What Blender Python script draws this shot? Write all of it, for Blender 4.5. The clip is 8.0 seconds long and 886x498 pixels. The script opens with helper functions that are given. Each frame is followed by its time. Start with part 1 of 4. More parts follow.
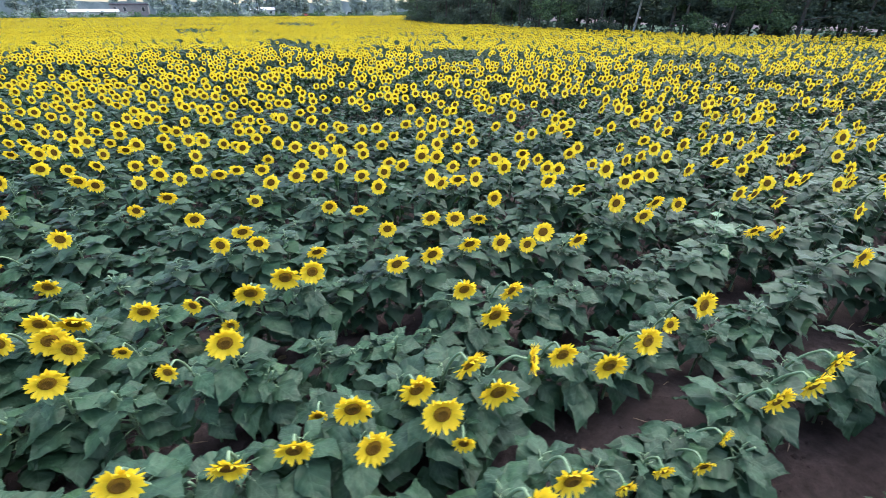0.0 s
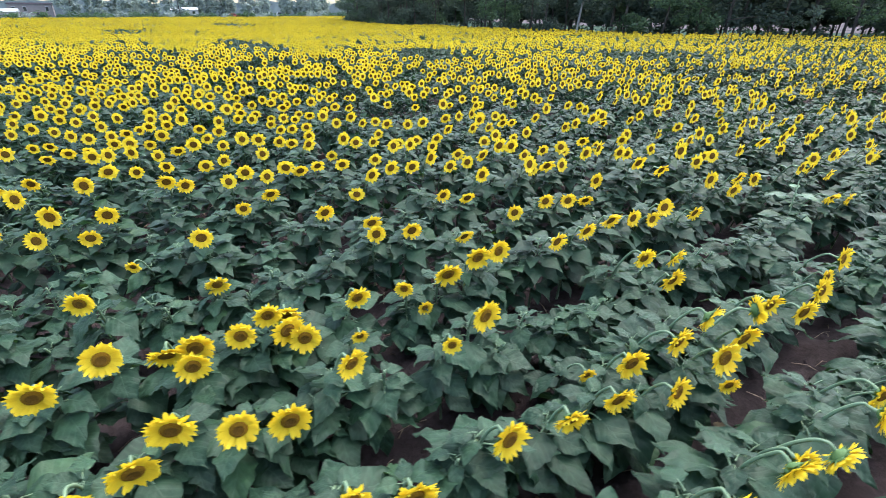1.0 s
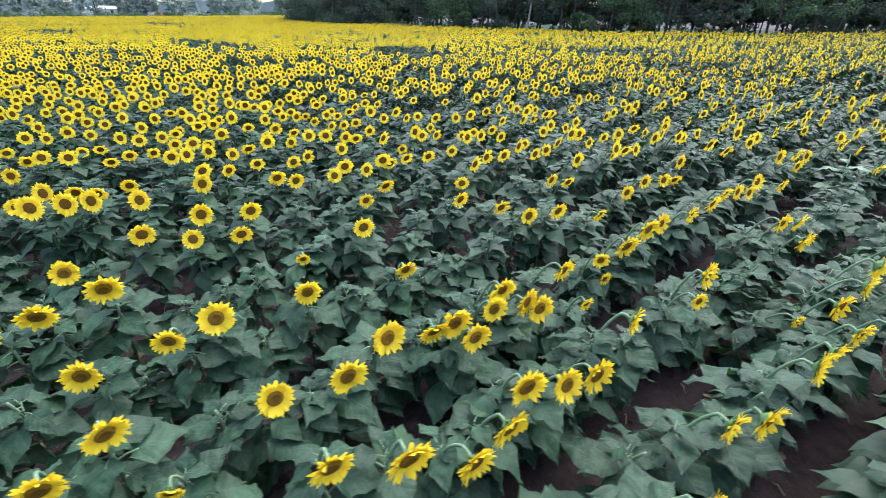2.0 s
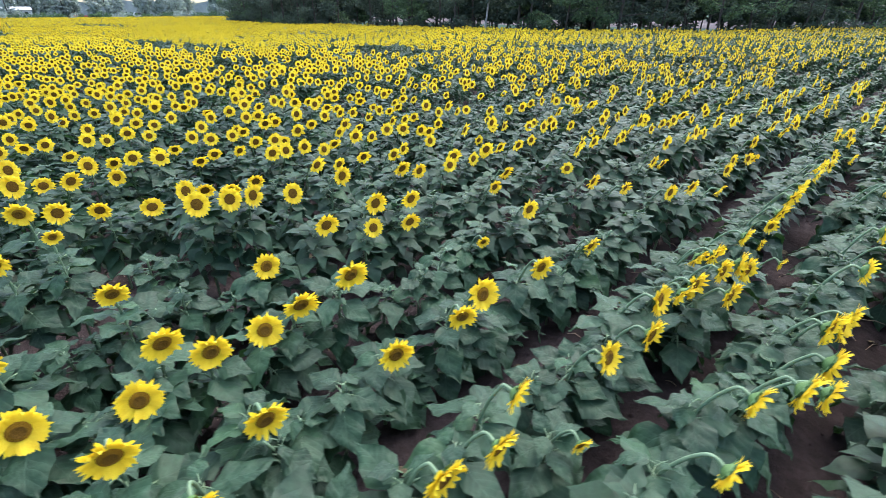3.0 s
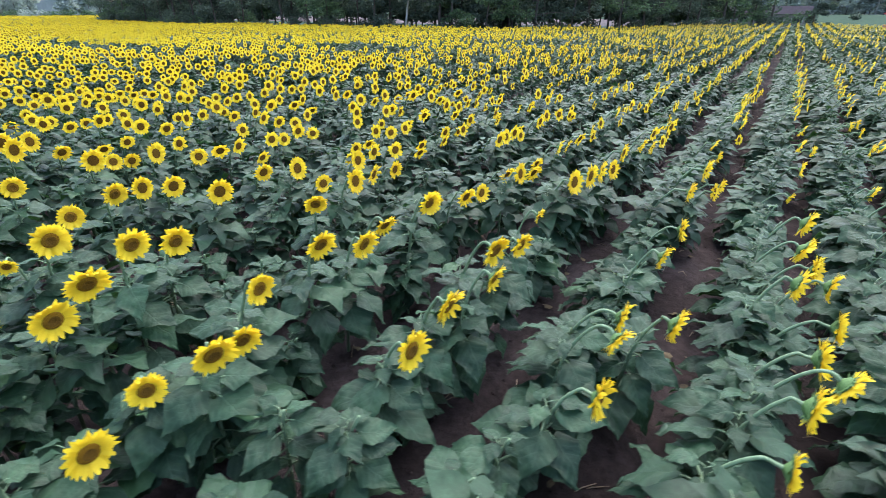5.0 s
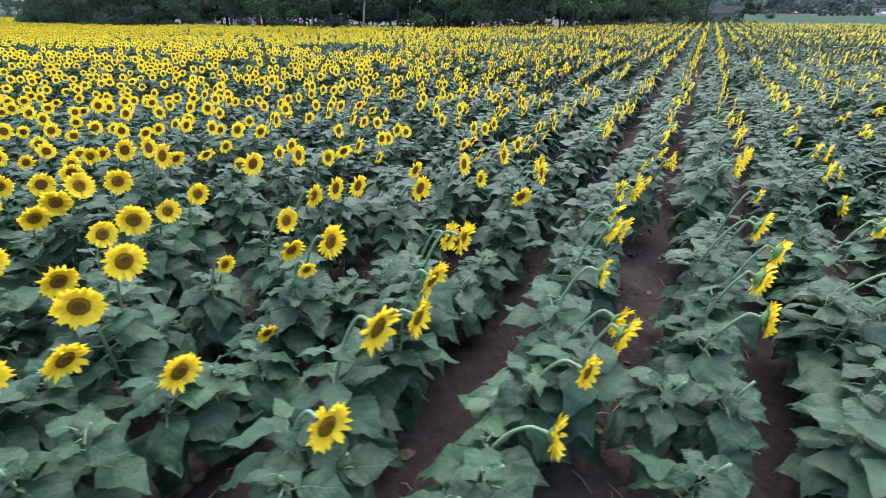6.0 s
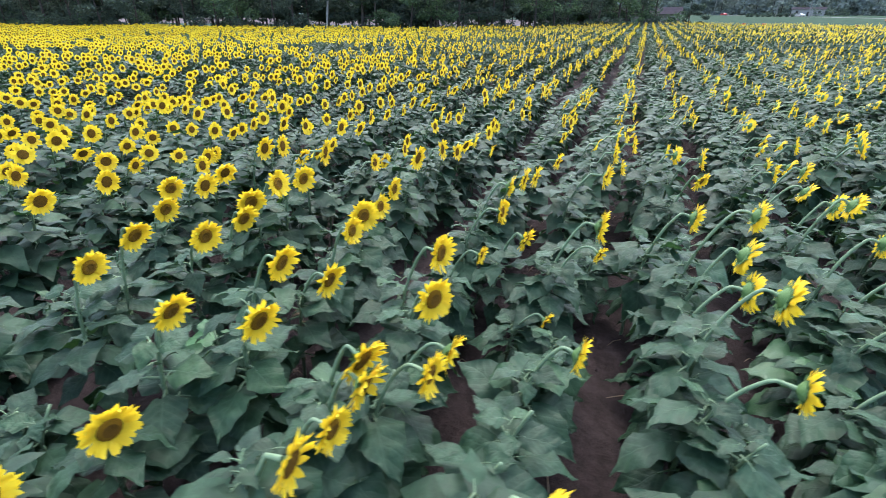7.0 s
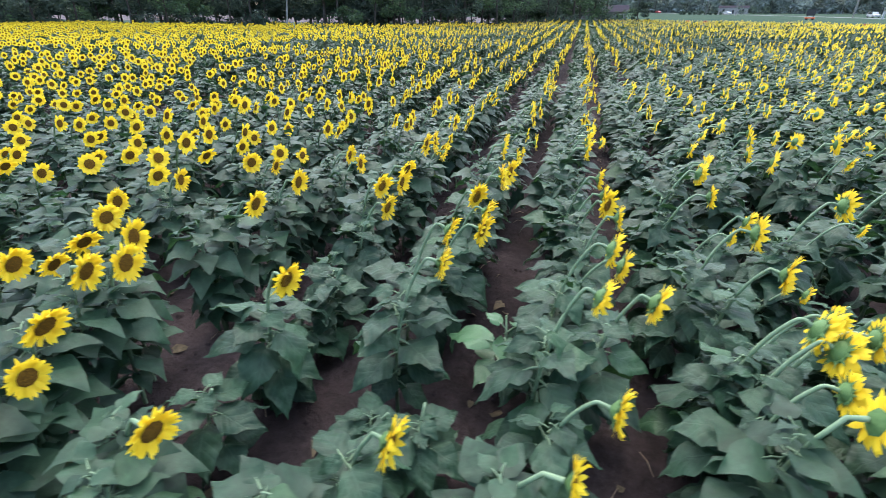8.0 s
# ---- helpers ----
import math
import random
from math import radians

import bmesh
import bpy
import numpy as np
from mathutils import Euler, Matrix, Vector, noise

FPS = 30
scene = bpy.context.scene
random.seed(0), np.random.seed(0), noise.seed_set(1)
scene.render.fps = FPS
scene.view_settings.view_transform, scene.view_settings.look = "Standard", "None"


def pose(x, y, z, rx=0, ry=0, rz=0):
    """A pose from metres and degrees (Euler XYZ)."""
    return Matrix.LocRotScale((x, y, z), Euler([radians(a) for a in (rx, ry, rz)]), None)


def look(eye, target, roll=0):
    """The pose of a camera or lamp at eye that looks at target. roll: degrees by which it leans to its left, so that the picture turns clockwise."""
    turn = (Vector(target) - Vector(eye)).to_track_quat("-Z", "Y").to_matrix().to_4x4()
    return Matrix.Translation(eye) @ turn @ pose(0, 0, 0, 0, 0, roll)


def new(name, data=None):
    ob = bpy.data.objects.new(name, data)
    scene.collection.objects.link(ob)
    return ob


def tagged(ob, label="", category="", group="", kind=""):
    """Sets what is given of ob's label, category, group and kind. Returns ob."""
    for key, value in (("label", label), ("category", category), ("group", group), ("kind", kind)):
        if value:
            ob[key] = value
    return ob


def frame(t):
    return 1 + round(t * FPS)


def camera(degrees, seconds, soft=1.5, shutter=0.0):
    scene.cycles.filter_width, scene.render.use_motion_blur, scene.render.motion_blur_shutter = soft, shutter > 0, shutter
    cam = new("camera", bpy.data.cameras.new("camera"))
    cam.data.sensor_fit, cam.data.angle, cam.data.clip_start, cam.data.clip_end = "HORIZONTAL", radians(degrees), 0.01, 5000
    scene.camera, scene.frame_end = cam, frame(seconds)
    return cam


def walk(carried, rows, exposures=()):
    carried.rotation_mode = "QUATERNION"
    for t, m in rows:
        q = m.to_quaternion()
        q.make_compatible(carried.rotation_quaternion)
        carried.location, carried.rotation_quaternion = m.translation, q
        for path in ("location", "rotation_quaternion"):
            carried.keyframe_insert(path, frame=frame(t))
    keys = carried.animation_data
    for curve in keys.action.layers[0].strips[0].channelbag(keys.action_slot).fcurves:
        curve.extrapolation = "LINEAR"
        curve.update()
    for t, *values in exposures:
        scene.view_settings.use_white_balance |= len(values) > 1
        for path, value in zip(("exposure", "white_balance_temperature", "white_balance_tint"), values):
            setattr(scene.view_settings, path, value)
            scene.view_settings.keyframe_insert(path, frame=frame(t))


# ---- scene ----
cam = camera(86.66, 8.0, soft=0.72, shutter=0.2)
PATH = [
    (0, (0.705, 0.000, 2.604), (-1.778, 0.992, 1.243), -0.15),
    (0.5, (0.450, -0.867, 2.566), (-1.962, 0.290, 1.209), -0.08),
    (1, (0.144, -1.721, 2.535), (-2.186, -0.407, 1.178), -0.00),
    (1.5, (-0.213, -2.561, 2.509), (-2.454, -1.101, 1.151), 0.07),
    (2, (-0.631, -3.383, 2.481), (-2.778, -1.789, 1.121), 0.07),
    (2.5, (-1.119, -4.181, 2.442), (-3.171, -2.467, 1.083), -0.02),
    (3, (-1.680, -4.951, 2.394), (-3.634, -3.124, 1.036), -0.09),
    (3.5, (-2.311, -5.688, 2.341), (-4.159, -3.753, 0.983), -0.02),
    (4, (-2.988, -6.395, 2.301), (-4.723, -4.359, 0.943), 0.08),
    (4.5, (-3.688, -7.076, 2.287), (-5.307, -4.947, 0.929), 0.09),
    (5, (-4.438, -7.722, 2.286), (-5.932, -5.504, 0.926), 0.02),
    (5.5, (-5.258, -8.320, 2.277), (-6.618, -6.017, 0.919), -0.08),
    (6, (-6.107, -8.845, 2.256), (-7.332, -6.467, 0.899), -0.14),
    (6.5, (-6.943, -9.283, 2.223), (-8.042, -6.842, 0.869), -0.09),
    (7, (-7.789, -9.661, 2.191), (-8.763, -7.167, 0.837), 0.01),
    (7.5, (-8.676, -10.013, 2.173), (-9.516, -7.473, 0.816), 0.10),
    (8, (-9.610, -10.347, 2.172), (-10.306, -7.768, 0.806), 0.19),
]
walk(cam, [(t, look(e, g, r)) for t, e, g, r in PATH])

# ---- light ----
world = bpy.data.worlds.new("overcast_sky")
scene.world = world
world.use_nodes = True
wn = world.node_tree.nodes
sky = wn.new("ShaderNodeTexSky")
sky.sky_type = "NISHITA"
sky.sun_disc = False
sky.sun_elevation = radians(62)
sky.sun_rotation = radians(-14)
sky.air_density, sky.dust_density, sky.ozone_density = 1.0, 2.6, 1.4
wn["Background"].inputs["Strength"].default_value = 0.15
world.node_tree.links.new(sky.outputs[0], wn["Background"].inputs["Color"])
sun = new("sun", bpy.data.lights.new("sun", "SUN"))
sun.data.energy, sun.data.angle, sun.data.color = 1.05, radians(105), (0.94, 0.99, 1.0)
sun.matrix_world = look((-3, 12, 24), (0, 0, 0))
scene.view_settings.exposure = 2.1


# ---- materials ----
def material(name, rough=0.7, spec=0.3):
    m = bpy.data.materials.new(name)
    m.use_nodes = True
    b = m.node_tree.nodes["Principled BSDF"]
    b.inputs["Roughness"].default_value = rough
    b.inputs["Specular IOR Level"].default_value = spec
    return m, m.node_tree.nodes, m.node_tree.links, b


def noise_node(n, l, scale, detail=4.0, rough=0.6):
    c = n.new("ShaderNodeTexCoord")
    t = n.new("ShaderNodeTexNoise")
    t.inputs["Scale"].default_value, t.inputs["Detail"].default_value, t.inputs["Roughness"].default_value = scale, detail, rough
    l.new(c.outputs["Object"], t.inputs["Vector"])
    return t


def ramp(n, l, source, stops):
    r = n.new("ShaderNodeValToRGB")
    while len(r.color_ramp.elements) < len(stops):
        r.color_ramp.elements.new(0.5)
    for e, (at, col) in zip(r.color_ramp.elements, stops):
        e.position, e.color = at, (*col, 1)
    l.new(source, r.inputs["Fac"])
    return r


def mix(n, l, fac, a, b, mode="MIX"):
    m = n.new("ShaderNodeMix")
    m.data_type, m.blend_type = "RGBA", mode
    for sock, v in ((m.inputs[0], fac), (m.inputs[6], a), (m.inputs[7], b)):
        if isinstance(v, (int, float)):
            sock.default_value = v
        elif isinstance(v, tuple):
            sock.default_value = (*v, 1)
        else:
            l.new(v, sock)
    return m.outputs[2]


def bump(n, l, b, height, strength, distance=0.01):
    k = n.new("ShaderNodeBump")
    k.inputs["Strength"].default_value, k.inputs["Distance"].default_value = strength, distance
    l.new(height, k.inputs["Height"])
    l.new(k.outputs[0], b.inputs["Normal"])


def own_random(n, l):
    """One random value for each leaf or petal ring, whether it is an object or an island of a joined mesh."""
    o, g, a = n.new("ShaderNodeObjectInfo"), n.new("ShaderNodeNewGeometry"), n.new("ShaderNodeMath")
    f = n.new("ShaderNodeMath")
    a.operation, f.operation = "ADD", "FRACT"
    l.new(o.outputs["Random"], a.inputs[0])
    l.new(g.outputs["Random Per Island"], a.inputs[1])
    l.new(a.outputs[0], f.inputs[0])
    return f.outputs[0]


def grainy(name, stops, rough=0.8, spec=0.2, scale=8.0, relief=0.3, distance=0.01, vary=None):
    m, n, l, b = material(name, rough, spec)
    t = noise_node(n, l, scale, 6.0)
    col = ramp(n, l, t.outputs["Fac"], stops).outputs["Color"]
    if vary:
        col = mix(n, l, 1.0, col, ramp(n, l, own_random(n, l), vary).outputs["Color"], "MULTIPLY")
    l.new(col, b.inputs["Base Color"])
    if relief:
        bump(n, l, b, t.outputs["Fac"], relief, distance)
    return m


VARY = [(0.0, (0.7, 0.73, 0.74)), (0.5, (1.0, 1.0, 1.0)), (0.93, (1.3, 1.28, 1.26)), (1.0, (1.6, 1.5, 1.2))]
GREEN = [(0.3, (0.0125, 0.036, 0.0175)), (0.55, (0.019, 0.052, 0.0265)), (0.75, (0.030, 0.072, 0.039))]


def downy(b, amount):
    """The short pale hairs on a leaf."""
    b.inputs["Sheen Weight"].default_value, b.inputs["Sheen Roughness"].default_value = amount, 0.4
    b.inputs["Sheen Tint"].default_value = (0.82, 1.0, 0.92, 1)


leaf_mat = grainy("sunflower_leaf", GREEN, 0.58, 0.34, 26.0, 0.35, 0.01, VARY)
downy(leaf_mat.node_tree.nodes["Principled BSDF"], 0.09)

near_leaf_mat, n, l, b = material("veined_sunflower_leaf", 0.54, 0.3)
downy(b, 0.06)
where, split = n.new("ShaderNodeTexCoord"), n.new("ShaderNodeSeparateXYZ")
l.new(where.outputs["Object"], split.inputs[0])


def calc(op, a, c=0.0):
    k = n.new("ShaderNodeMath")
    k.operation = op
    for sock, v in ((k.inputs[0], a), (k.inputs[1], c)):
        if isinstance(v, (int, float)):
            sock.default_value = v
        else:
            l.new(v, sock)
    return k.outputs[0]


side = calc("ABSOLUTE", split.outputs["Y"])
midrib = calc("SUBTRACT", 1.0, calc("MINIMUM", calc("DIVIDE", side, 0.028), 1.0))
ribs = calc("POWER", calc("ABSOLUTE", calc("SINE", calc("MULTIPLY", calc("SUBTRACT", split.outputs["X"], calc("MULTIPLY", side, 0.95)), 16.0))), 0.5)
veins = calc("MAXIMUM", midrib, calc("MULTIPLY", calc("SUBTRACT", 1.0, ribs), 0.7))
blotch = noise_node(n, l, 3.5, 3.0, 0.5)
col = ramp(n, l, blotch.outputs["Fac"], GREEN).outputs["Color"]
col = mix(n, l, 1.0, col, ramp(n, l, own_random(n, l), VARY).outputs["Color"], "MULTIPLY")
l.new(mix(n, l, calc("MULTIPLY", veins, 0.3), col, (0.075, 0.13, 0.085)), b.inputs["Base Color"])
bump(n, l, b, calc("SUBTRACT", blotch.outputs["Fac"], calc("MULTIPLY", veins, 0.2)), 0.22, 0.05)
stem_mat = grainy("sunflower_stem", [(0.3, (0.105, 0.175, 0.095)), (0.7, (0.18, 0.255, 0.155))], 0.6, 0.3, 40.0, 0.4, 0.003)
calyx_mat = grainy("sunflower_calyx", [(0.3, (0.05, 0.11, 0.032)), (0.7, (0.10, 0.18, 0.06))], 0.65, 0.25, 50.0, 0.4, 0.003)
petal_mat = grainy("sunflower_petal", [(0.25, (0.77, 0.54, 0.025)), (0.6, (0.83, 0.64, 0.045)), (0.8, (0.85, 0.70, 0.10))], 0.6, 0.2, 28.0, 0.2, 0.003,
                   [(0.0, (0.93, 0.9, 0.85)), (1.0, (1.06, 1.07, 1.1))])


def let_through(m, amount, tint):
    """Thin tissue: part of the light that falls on one side comes out at the other."""
    n, l = m.node_tree.nodes, m.node_tree.links
    b, out = n["Principled BSDF"], n["Material Output"]
    t, k, c = n.new("ShaderNodeBsdfTranslucent"), n.new("ShaderNodeMixShader"), b.inputs["Base Color"].links[0].from_socket
    k.inputs[0].default_value = amount
    l.new(mix(n, l, 1.0, c, tint, "MULTIPLY"), t.inputs["Color"])
    l.new(b.outputs[0], k.inputs[1])
    l.new(t.outputs[0], k.inputs[2])
    l.new(k.outputs[0], out.inputs["Surface"])


let_through(petal_mat, 0.42, (1.0, 1.0, 0.8))
let_through(leaf_mat, 0.22, (1.2, 1.3, 0.6))
let_through(near_leaf_mat, 0.2, (1.2, 1.3, 0.6))
disc_mat = grainy("sunflower_disc", [(0.35, (0.07, 0.034, 0.007)), (0.6, (0.15, 0.075, 0.011)), (0.8, (0.25, 0.13, 0.016))], 0.9, 0.1, 130.0, 0.9, 0.004)
ring_mat = grainy("sunflower_florets", [(0.35, (0.12, 0.056, 0.006)), (0.65, (0.26, 0.135, 0.012))], 0.9, 0.1, 160.0, 0.9, 0.004)
bark_mat = grainy("tree_bark", [(0.3, (0.035, 0.032, 0.03)), (0.7, (0.085, 0.076, 0.07))], 0.95, 0.1, 6.0, 0.8, 0.03)
birch_mat = grainy("pale_bark", [(0.3, (0.20, 0.19, 0.18)), (0.6, (0.38, 0.37, 0.36))], 0.85, 0.1, 5.0, 0.4, 0.02)
WOOD = [(0.0, (0.7, 0.72, 0.74)), (0.6, (1.0, 1.0, 1.0)), (1.0, (1.3, 1.28, 1.15))]
crown_mat = grainy("tree_leaves", [(0.3, (0.044, 0.064, 0.056)), (0.7, (0.082, 0.114, 0.094))], 0.8, 0.1, 1.2, 0.0, 0.01, WOOD)
crown_light_mat = grainy("light_tree_leaves", [(0.3, (0.048, 0.084, 0.052)), (0.7, (0.088, 0.140, 0.080))], 0.8, 0.1, 1.2, 0.0, 0.01, WOOD)
# distance haze is painted into this paler, bluer leaf colour
hazed_crown_mat = grainy("haze_tinted_leaves", [(0.3, (0.23, 0.275, 0.285)), (0.7, (0.29, 0.335, 0.335))], 1.0, 0.0, 0.5, 0.0, 0.01, WOOD)
for m in (crown_mat, crown_light_mat, hazed_crown_mat):
    let_through(m, 0.4, (1.1, 1.15, 0.9))
weed_mat = grainy("weed_leaves", [(0.3, (0.03, 0.085, 0.036)), (0.7, (0.05, 0.115, 0.052))], 0.5, 0.35, 20.0, 0.3, 0.005, VARY)
grass_mat = grainy("grass", [(0.3, (0.032, 0.052, 0.038)), (0.5, (0.046, 0.07, 0.052)), (0.75, (0.07, 0.094, 0.07))], 1.0, 0.0, 0.35, 0.4, 0.05)
road_mat = grainy("asphalt", [(0.3, (0.10, 0.10, 0.105)), (0.7, (0.15, 0.15, 0.15))], 0.85, 0.2, 2.0, 0.3, 0.01)

soil_mat, n, l, b = material("field_soil", 0.95, 0.08)
big, fine = noise_node(n, l, 0.9, 5.0), noise_node(n, l, 14.0, 8.0, 0.7)
col = ramp(n, l, big.outputs["Fac"], [(0.3, (0.022, 0.0175, 0.018)), (0.5, (0.037, 0.029, 0.030)), (0.7, (0.074, 0.059, 0.060))]).outputs["Color"]
col = mix(n, l, 0.7, col, ramp(n, l, fine.outputs["Fac"], [(0.35, (0.45, 0.42, 0.4)), (0.6, (1.05, 1.0, 1.0)), (0.75, (1.5, 1.45, 1.4))]).outputs["Color"], "MULTIPLY")
l.new(col, b.inputs["Base Color"])
bump(n, l, b, fine.outputs["Fac"], 0.9, 0.03)


# ---- building helpers ----
def mesh_of(name, verts, faces, mats, slots=None, smooth=True):
    me = bpy.data.meshes.new(name)
    me.from_pydata([tuple(v) for v in verts], [], faces)
    for m in mats:
        me.materials.append(m)
    if slots is not None:
        me.polygons.foreach_set("material_index", slots)
    me.polygons.foreach_set("use_smooth", [smooth] * len(me.polygons))
    me.update()
    return me


def fast_mesh(name, verts, tris, slots, mats):
    """A mesh of very many triangles from arrays."""
    me = bpy.data.meshes.new(name)
    nt = len(tris)
    me.vertices.add(len(verts))
    me.loops.add(nt * 3)
    me.polygons.add(nt)
    me.vertices.foreach_set("co", np.ascontiguousarray(verts, dtype=np.float32).ravel())
    me.loops.foreach_set("vertex_index", np.ascontiguousarray(tris, dtype=np.int32).ravel())
    me.polygons.foreach_set("loop_start", np.arange(0, nt * 3, 3, dtype=np.int32))
    for m in mats:
        me.materials.append(m)
    me.polygons.foreach_set("material_index", np.ascontiguousarray(slots, dtype=np.int32))
    me.update(calc_edges=True)
    return me


def part(name, data, parent, label="", m=None):
    ob = new(name, data)
    ob.parent = parent
    if m is not None:
        ob.matrix_basis = m
    return tagged(ob, label)


class Shape:
    """Collects triangles and their material slots."""

    def __init__(self):
        self.v, self.f, self.s = [], [], []

    def add(self, verts, faces, slot=0):
        o = len(self.v)
        self.v += [tuple(p) for p in verts]
        for f in faces:
            for i in range(1, len(f) - 1):
                self.f.append((o + f[0], o + f[i], o + f[i + 1]))
                self.s.append(slot)

    def tube(self, pts, radii, sides, slot=0, cap=True):
        pts = [Vector(p) for p in pts]
        verts, faces = [], []
        for i, (p, r) in enumerate(zip(pts, radii)):
            d = (pts[min(i + 1, len(pts) - 1)] - pts[max(i - 1, 0)]).normalized()
            a = d.orthogonal().normalized() if abs(d.z) > 0.95 else d.cross(Vector((0, 0, 1))).normalized()
            b2 = d.cross(a)
            verts += [p + r * (math.cos(2 * math.pi * k / sides) * a + math.sin(2 * math.pi * k / sides) * b2) for k in range(sides)]
        for i in range(len(pts) - 1):
            for k in range(sides):
                q = (k + 1) % sides
                faces.append((i * sides + k, i * sides + q, (i + 1) * sides + q, (i + 1) * sides + k))
        if cap:
            faces.append(tuple(range((len(pts) - 1) * sides, len(pts) * sides)))
        self.add(verts, faces, slot)

    def box(self, x0, y0, z0, x1, y1, z1, slot=0):
        v = [(x, y, z) for z in (z0, z1) for y in (y0, y1) for x in (x0, x1)]
        self.add(v, [(0, 2, 3, 1), (4, 5, 7, 6), (0, 1, 5, 4), (2, 6, 7, 3), (0, 4, 6, 2), (1, 3, 7, 5)], slot)

    def mesh(self, name, mats, smooth=True):
        return mesh_of(name, self.v, self.f, mats, self.s, smooth)

    def arrays(self):
        return np.array(self.v, dtype=np.float64), np.array(self.f, dtype=np.int64), np.array(self.s, dtype=np.int64)


rnd = random.Random(7)

# ---- sunflower pieces ----
OUTLINE = ((-0.13, 0.14), (-0.06, 0.30), (0.04, 0.41), (0.16, 0.46), (0.31, 0.44), (0.47, 0.37), (0.63, 0.26), (0.80, 0.145), (0.94, 0.055), (1.06, 0.0))
PLAIN = ((-0.10, 0.17), (0.0, 0.36), (0.16, 0.46), (0.36, 0.42), (0.58, 0.29), (0.80, 0.14), (1.06, 0.0))


def leaf_blade(sh, r, stations, across, m, slot, curl=0.3):
    """A heart-shaped blade of length 1 along x, folded on its midrib, with a drooping tip and wavy, toothed edges."""
    verts, faces = [], []
    phase, twist = r.uniform(0, 6), r.uniform(-0.15, 0.15)
    for i, (u, w) in enumerate(stations):
        for v in across:
            edge = 1 + (0.06 if abs(v) == 1 and i % 2 else -0.03)
            y = v * w * edge
            z = 0.10 * u - curl * max(u, 0) ** 2 + 0.24 * abs(y) - 0.45 * y * y + twist * y
            z += 0.06 * math.sin(8 * u + 4 * v + phase) * abs(v) + 0.035 * math.sin(13 * u - 9 * abs(y) + phase)
            back = -0.10 * abs(v) if i == 0 else 0
            verts.append(m @ Vector((u + back, y, z)))
    k = len(across)
    for i in range(len(stations) - 1):
        for j in range(k - 1):
            if stations[i + 1][1]:
                faces.append((i * k + j, i * k + j + 1, (i + 1) * k + j + 1, (i + 1) * k + j))
            else:
                faces.append((i * k + j, i * k + j + 1, (i + 1) * k + k // 2))
    sh.add(verts, faces, slot)


def leaf_mesh(name, r, mat):
    """A leaf with its stalk, one unit of blade long, that grows along x from the stem."""
    sh = Shape()
    tilt = r.uniform(-14, 14)
    sh.tube([(0, 0, 0), (0.22, 0, 0.11), (0.45, 0, 0.15)], (0.035, 0.028, 0.022), 4, 1)
    leaf_blade(sh, r, OUTLINE, (-1, -0.5, 0, 0.5, 1), pose(0.47, 0, 0.15, r.uniform(-22, 22), tilt, r.uniform(-18, 18)), 0, r.uniform(0.12, 0.4))
    return sh.mesh(name, (mat, stem_mat))


def petals(sh, r, count, quick, slot):
    """Two rings of pointed petals round the x axis, open to +x; outer radius 1."""
    for ring in range(1 if quick else 2):
        for i in range(count):
            a = 2 * math.pi * (i + 0.5 * ring + r.uniform(-0.25, 0.25)) / count
            length = r.uniform(0.86, 1.07) * (0.9 if ring else 1)
            lift = r.uniform(-0.15, 0.36) + 0.10 * ring
            turn = r.uniform(-0.10, 0.10)
            w = r.uniform(0.1, 0.13) * (1.3 if quick else 1)
            c, s = math.cos(a), math.sin(a)
            ct, st = math.cos(a + turn), math.sin(a + turn)

            def at(rad, side, x):
                return (x, rad * ct - side * s, rad * st + side * c)
            mid = 0.66
            if quick:
                sh.add([at(0.4, -w, 0), at(0.4, w, 0), at(0.78, w * 1.25, lift * 0.5), at(length, 0, lift), at(0.78, -w * 1.25, lift * 0.5)], [(0, 1, 2, 3, 4)], slot)
            else:
                sh.add([at(0.34, -w * 0.6, 0), at(0.34, w * 0.6, 0), at(mid, w, lift * 0.35), at(mid, -w, lift * 0.35), at(0.86, w * 0.72, lift * 0.7), at(0.86, -w * 0.72, lift * 0.7), at(length, 0, lift), at(0.6, 0, lift * 0.3 - 0.03)],
                       [(0, 1, 7), (1, 2, 7), (3, 0, 7), (3, 7, 2), (3, 2, 4, 5), (5, 4, 6)], slot)


def disc(sh, r, sides, slots):
    rings = ((0.42, 0.0), (0.385, 0.07), (0.25, 0.11), (0.10, 0.07))
    verts = [(x, q * math.cos(2 * math.pi * k / sides), q * math.sin(2 * math.pi * k / sides)) for q, x in rings for k in range(sides)]
    for i in range(3):
        faces = [(i * sides + k, i * sides + (k + 1) % sides, (i + 1) * sides + (k + 1) % sides, (i + 1) * sides + k) for k in range(sides)]
        sh.add(verts, faces, slots[1] if i < 2 else slots[0])
    sh.add(verts[3 * sides:], [tuple(range(sides))], slots[0])


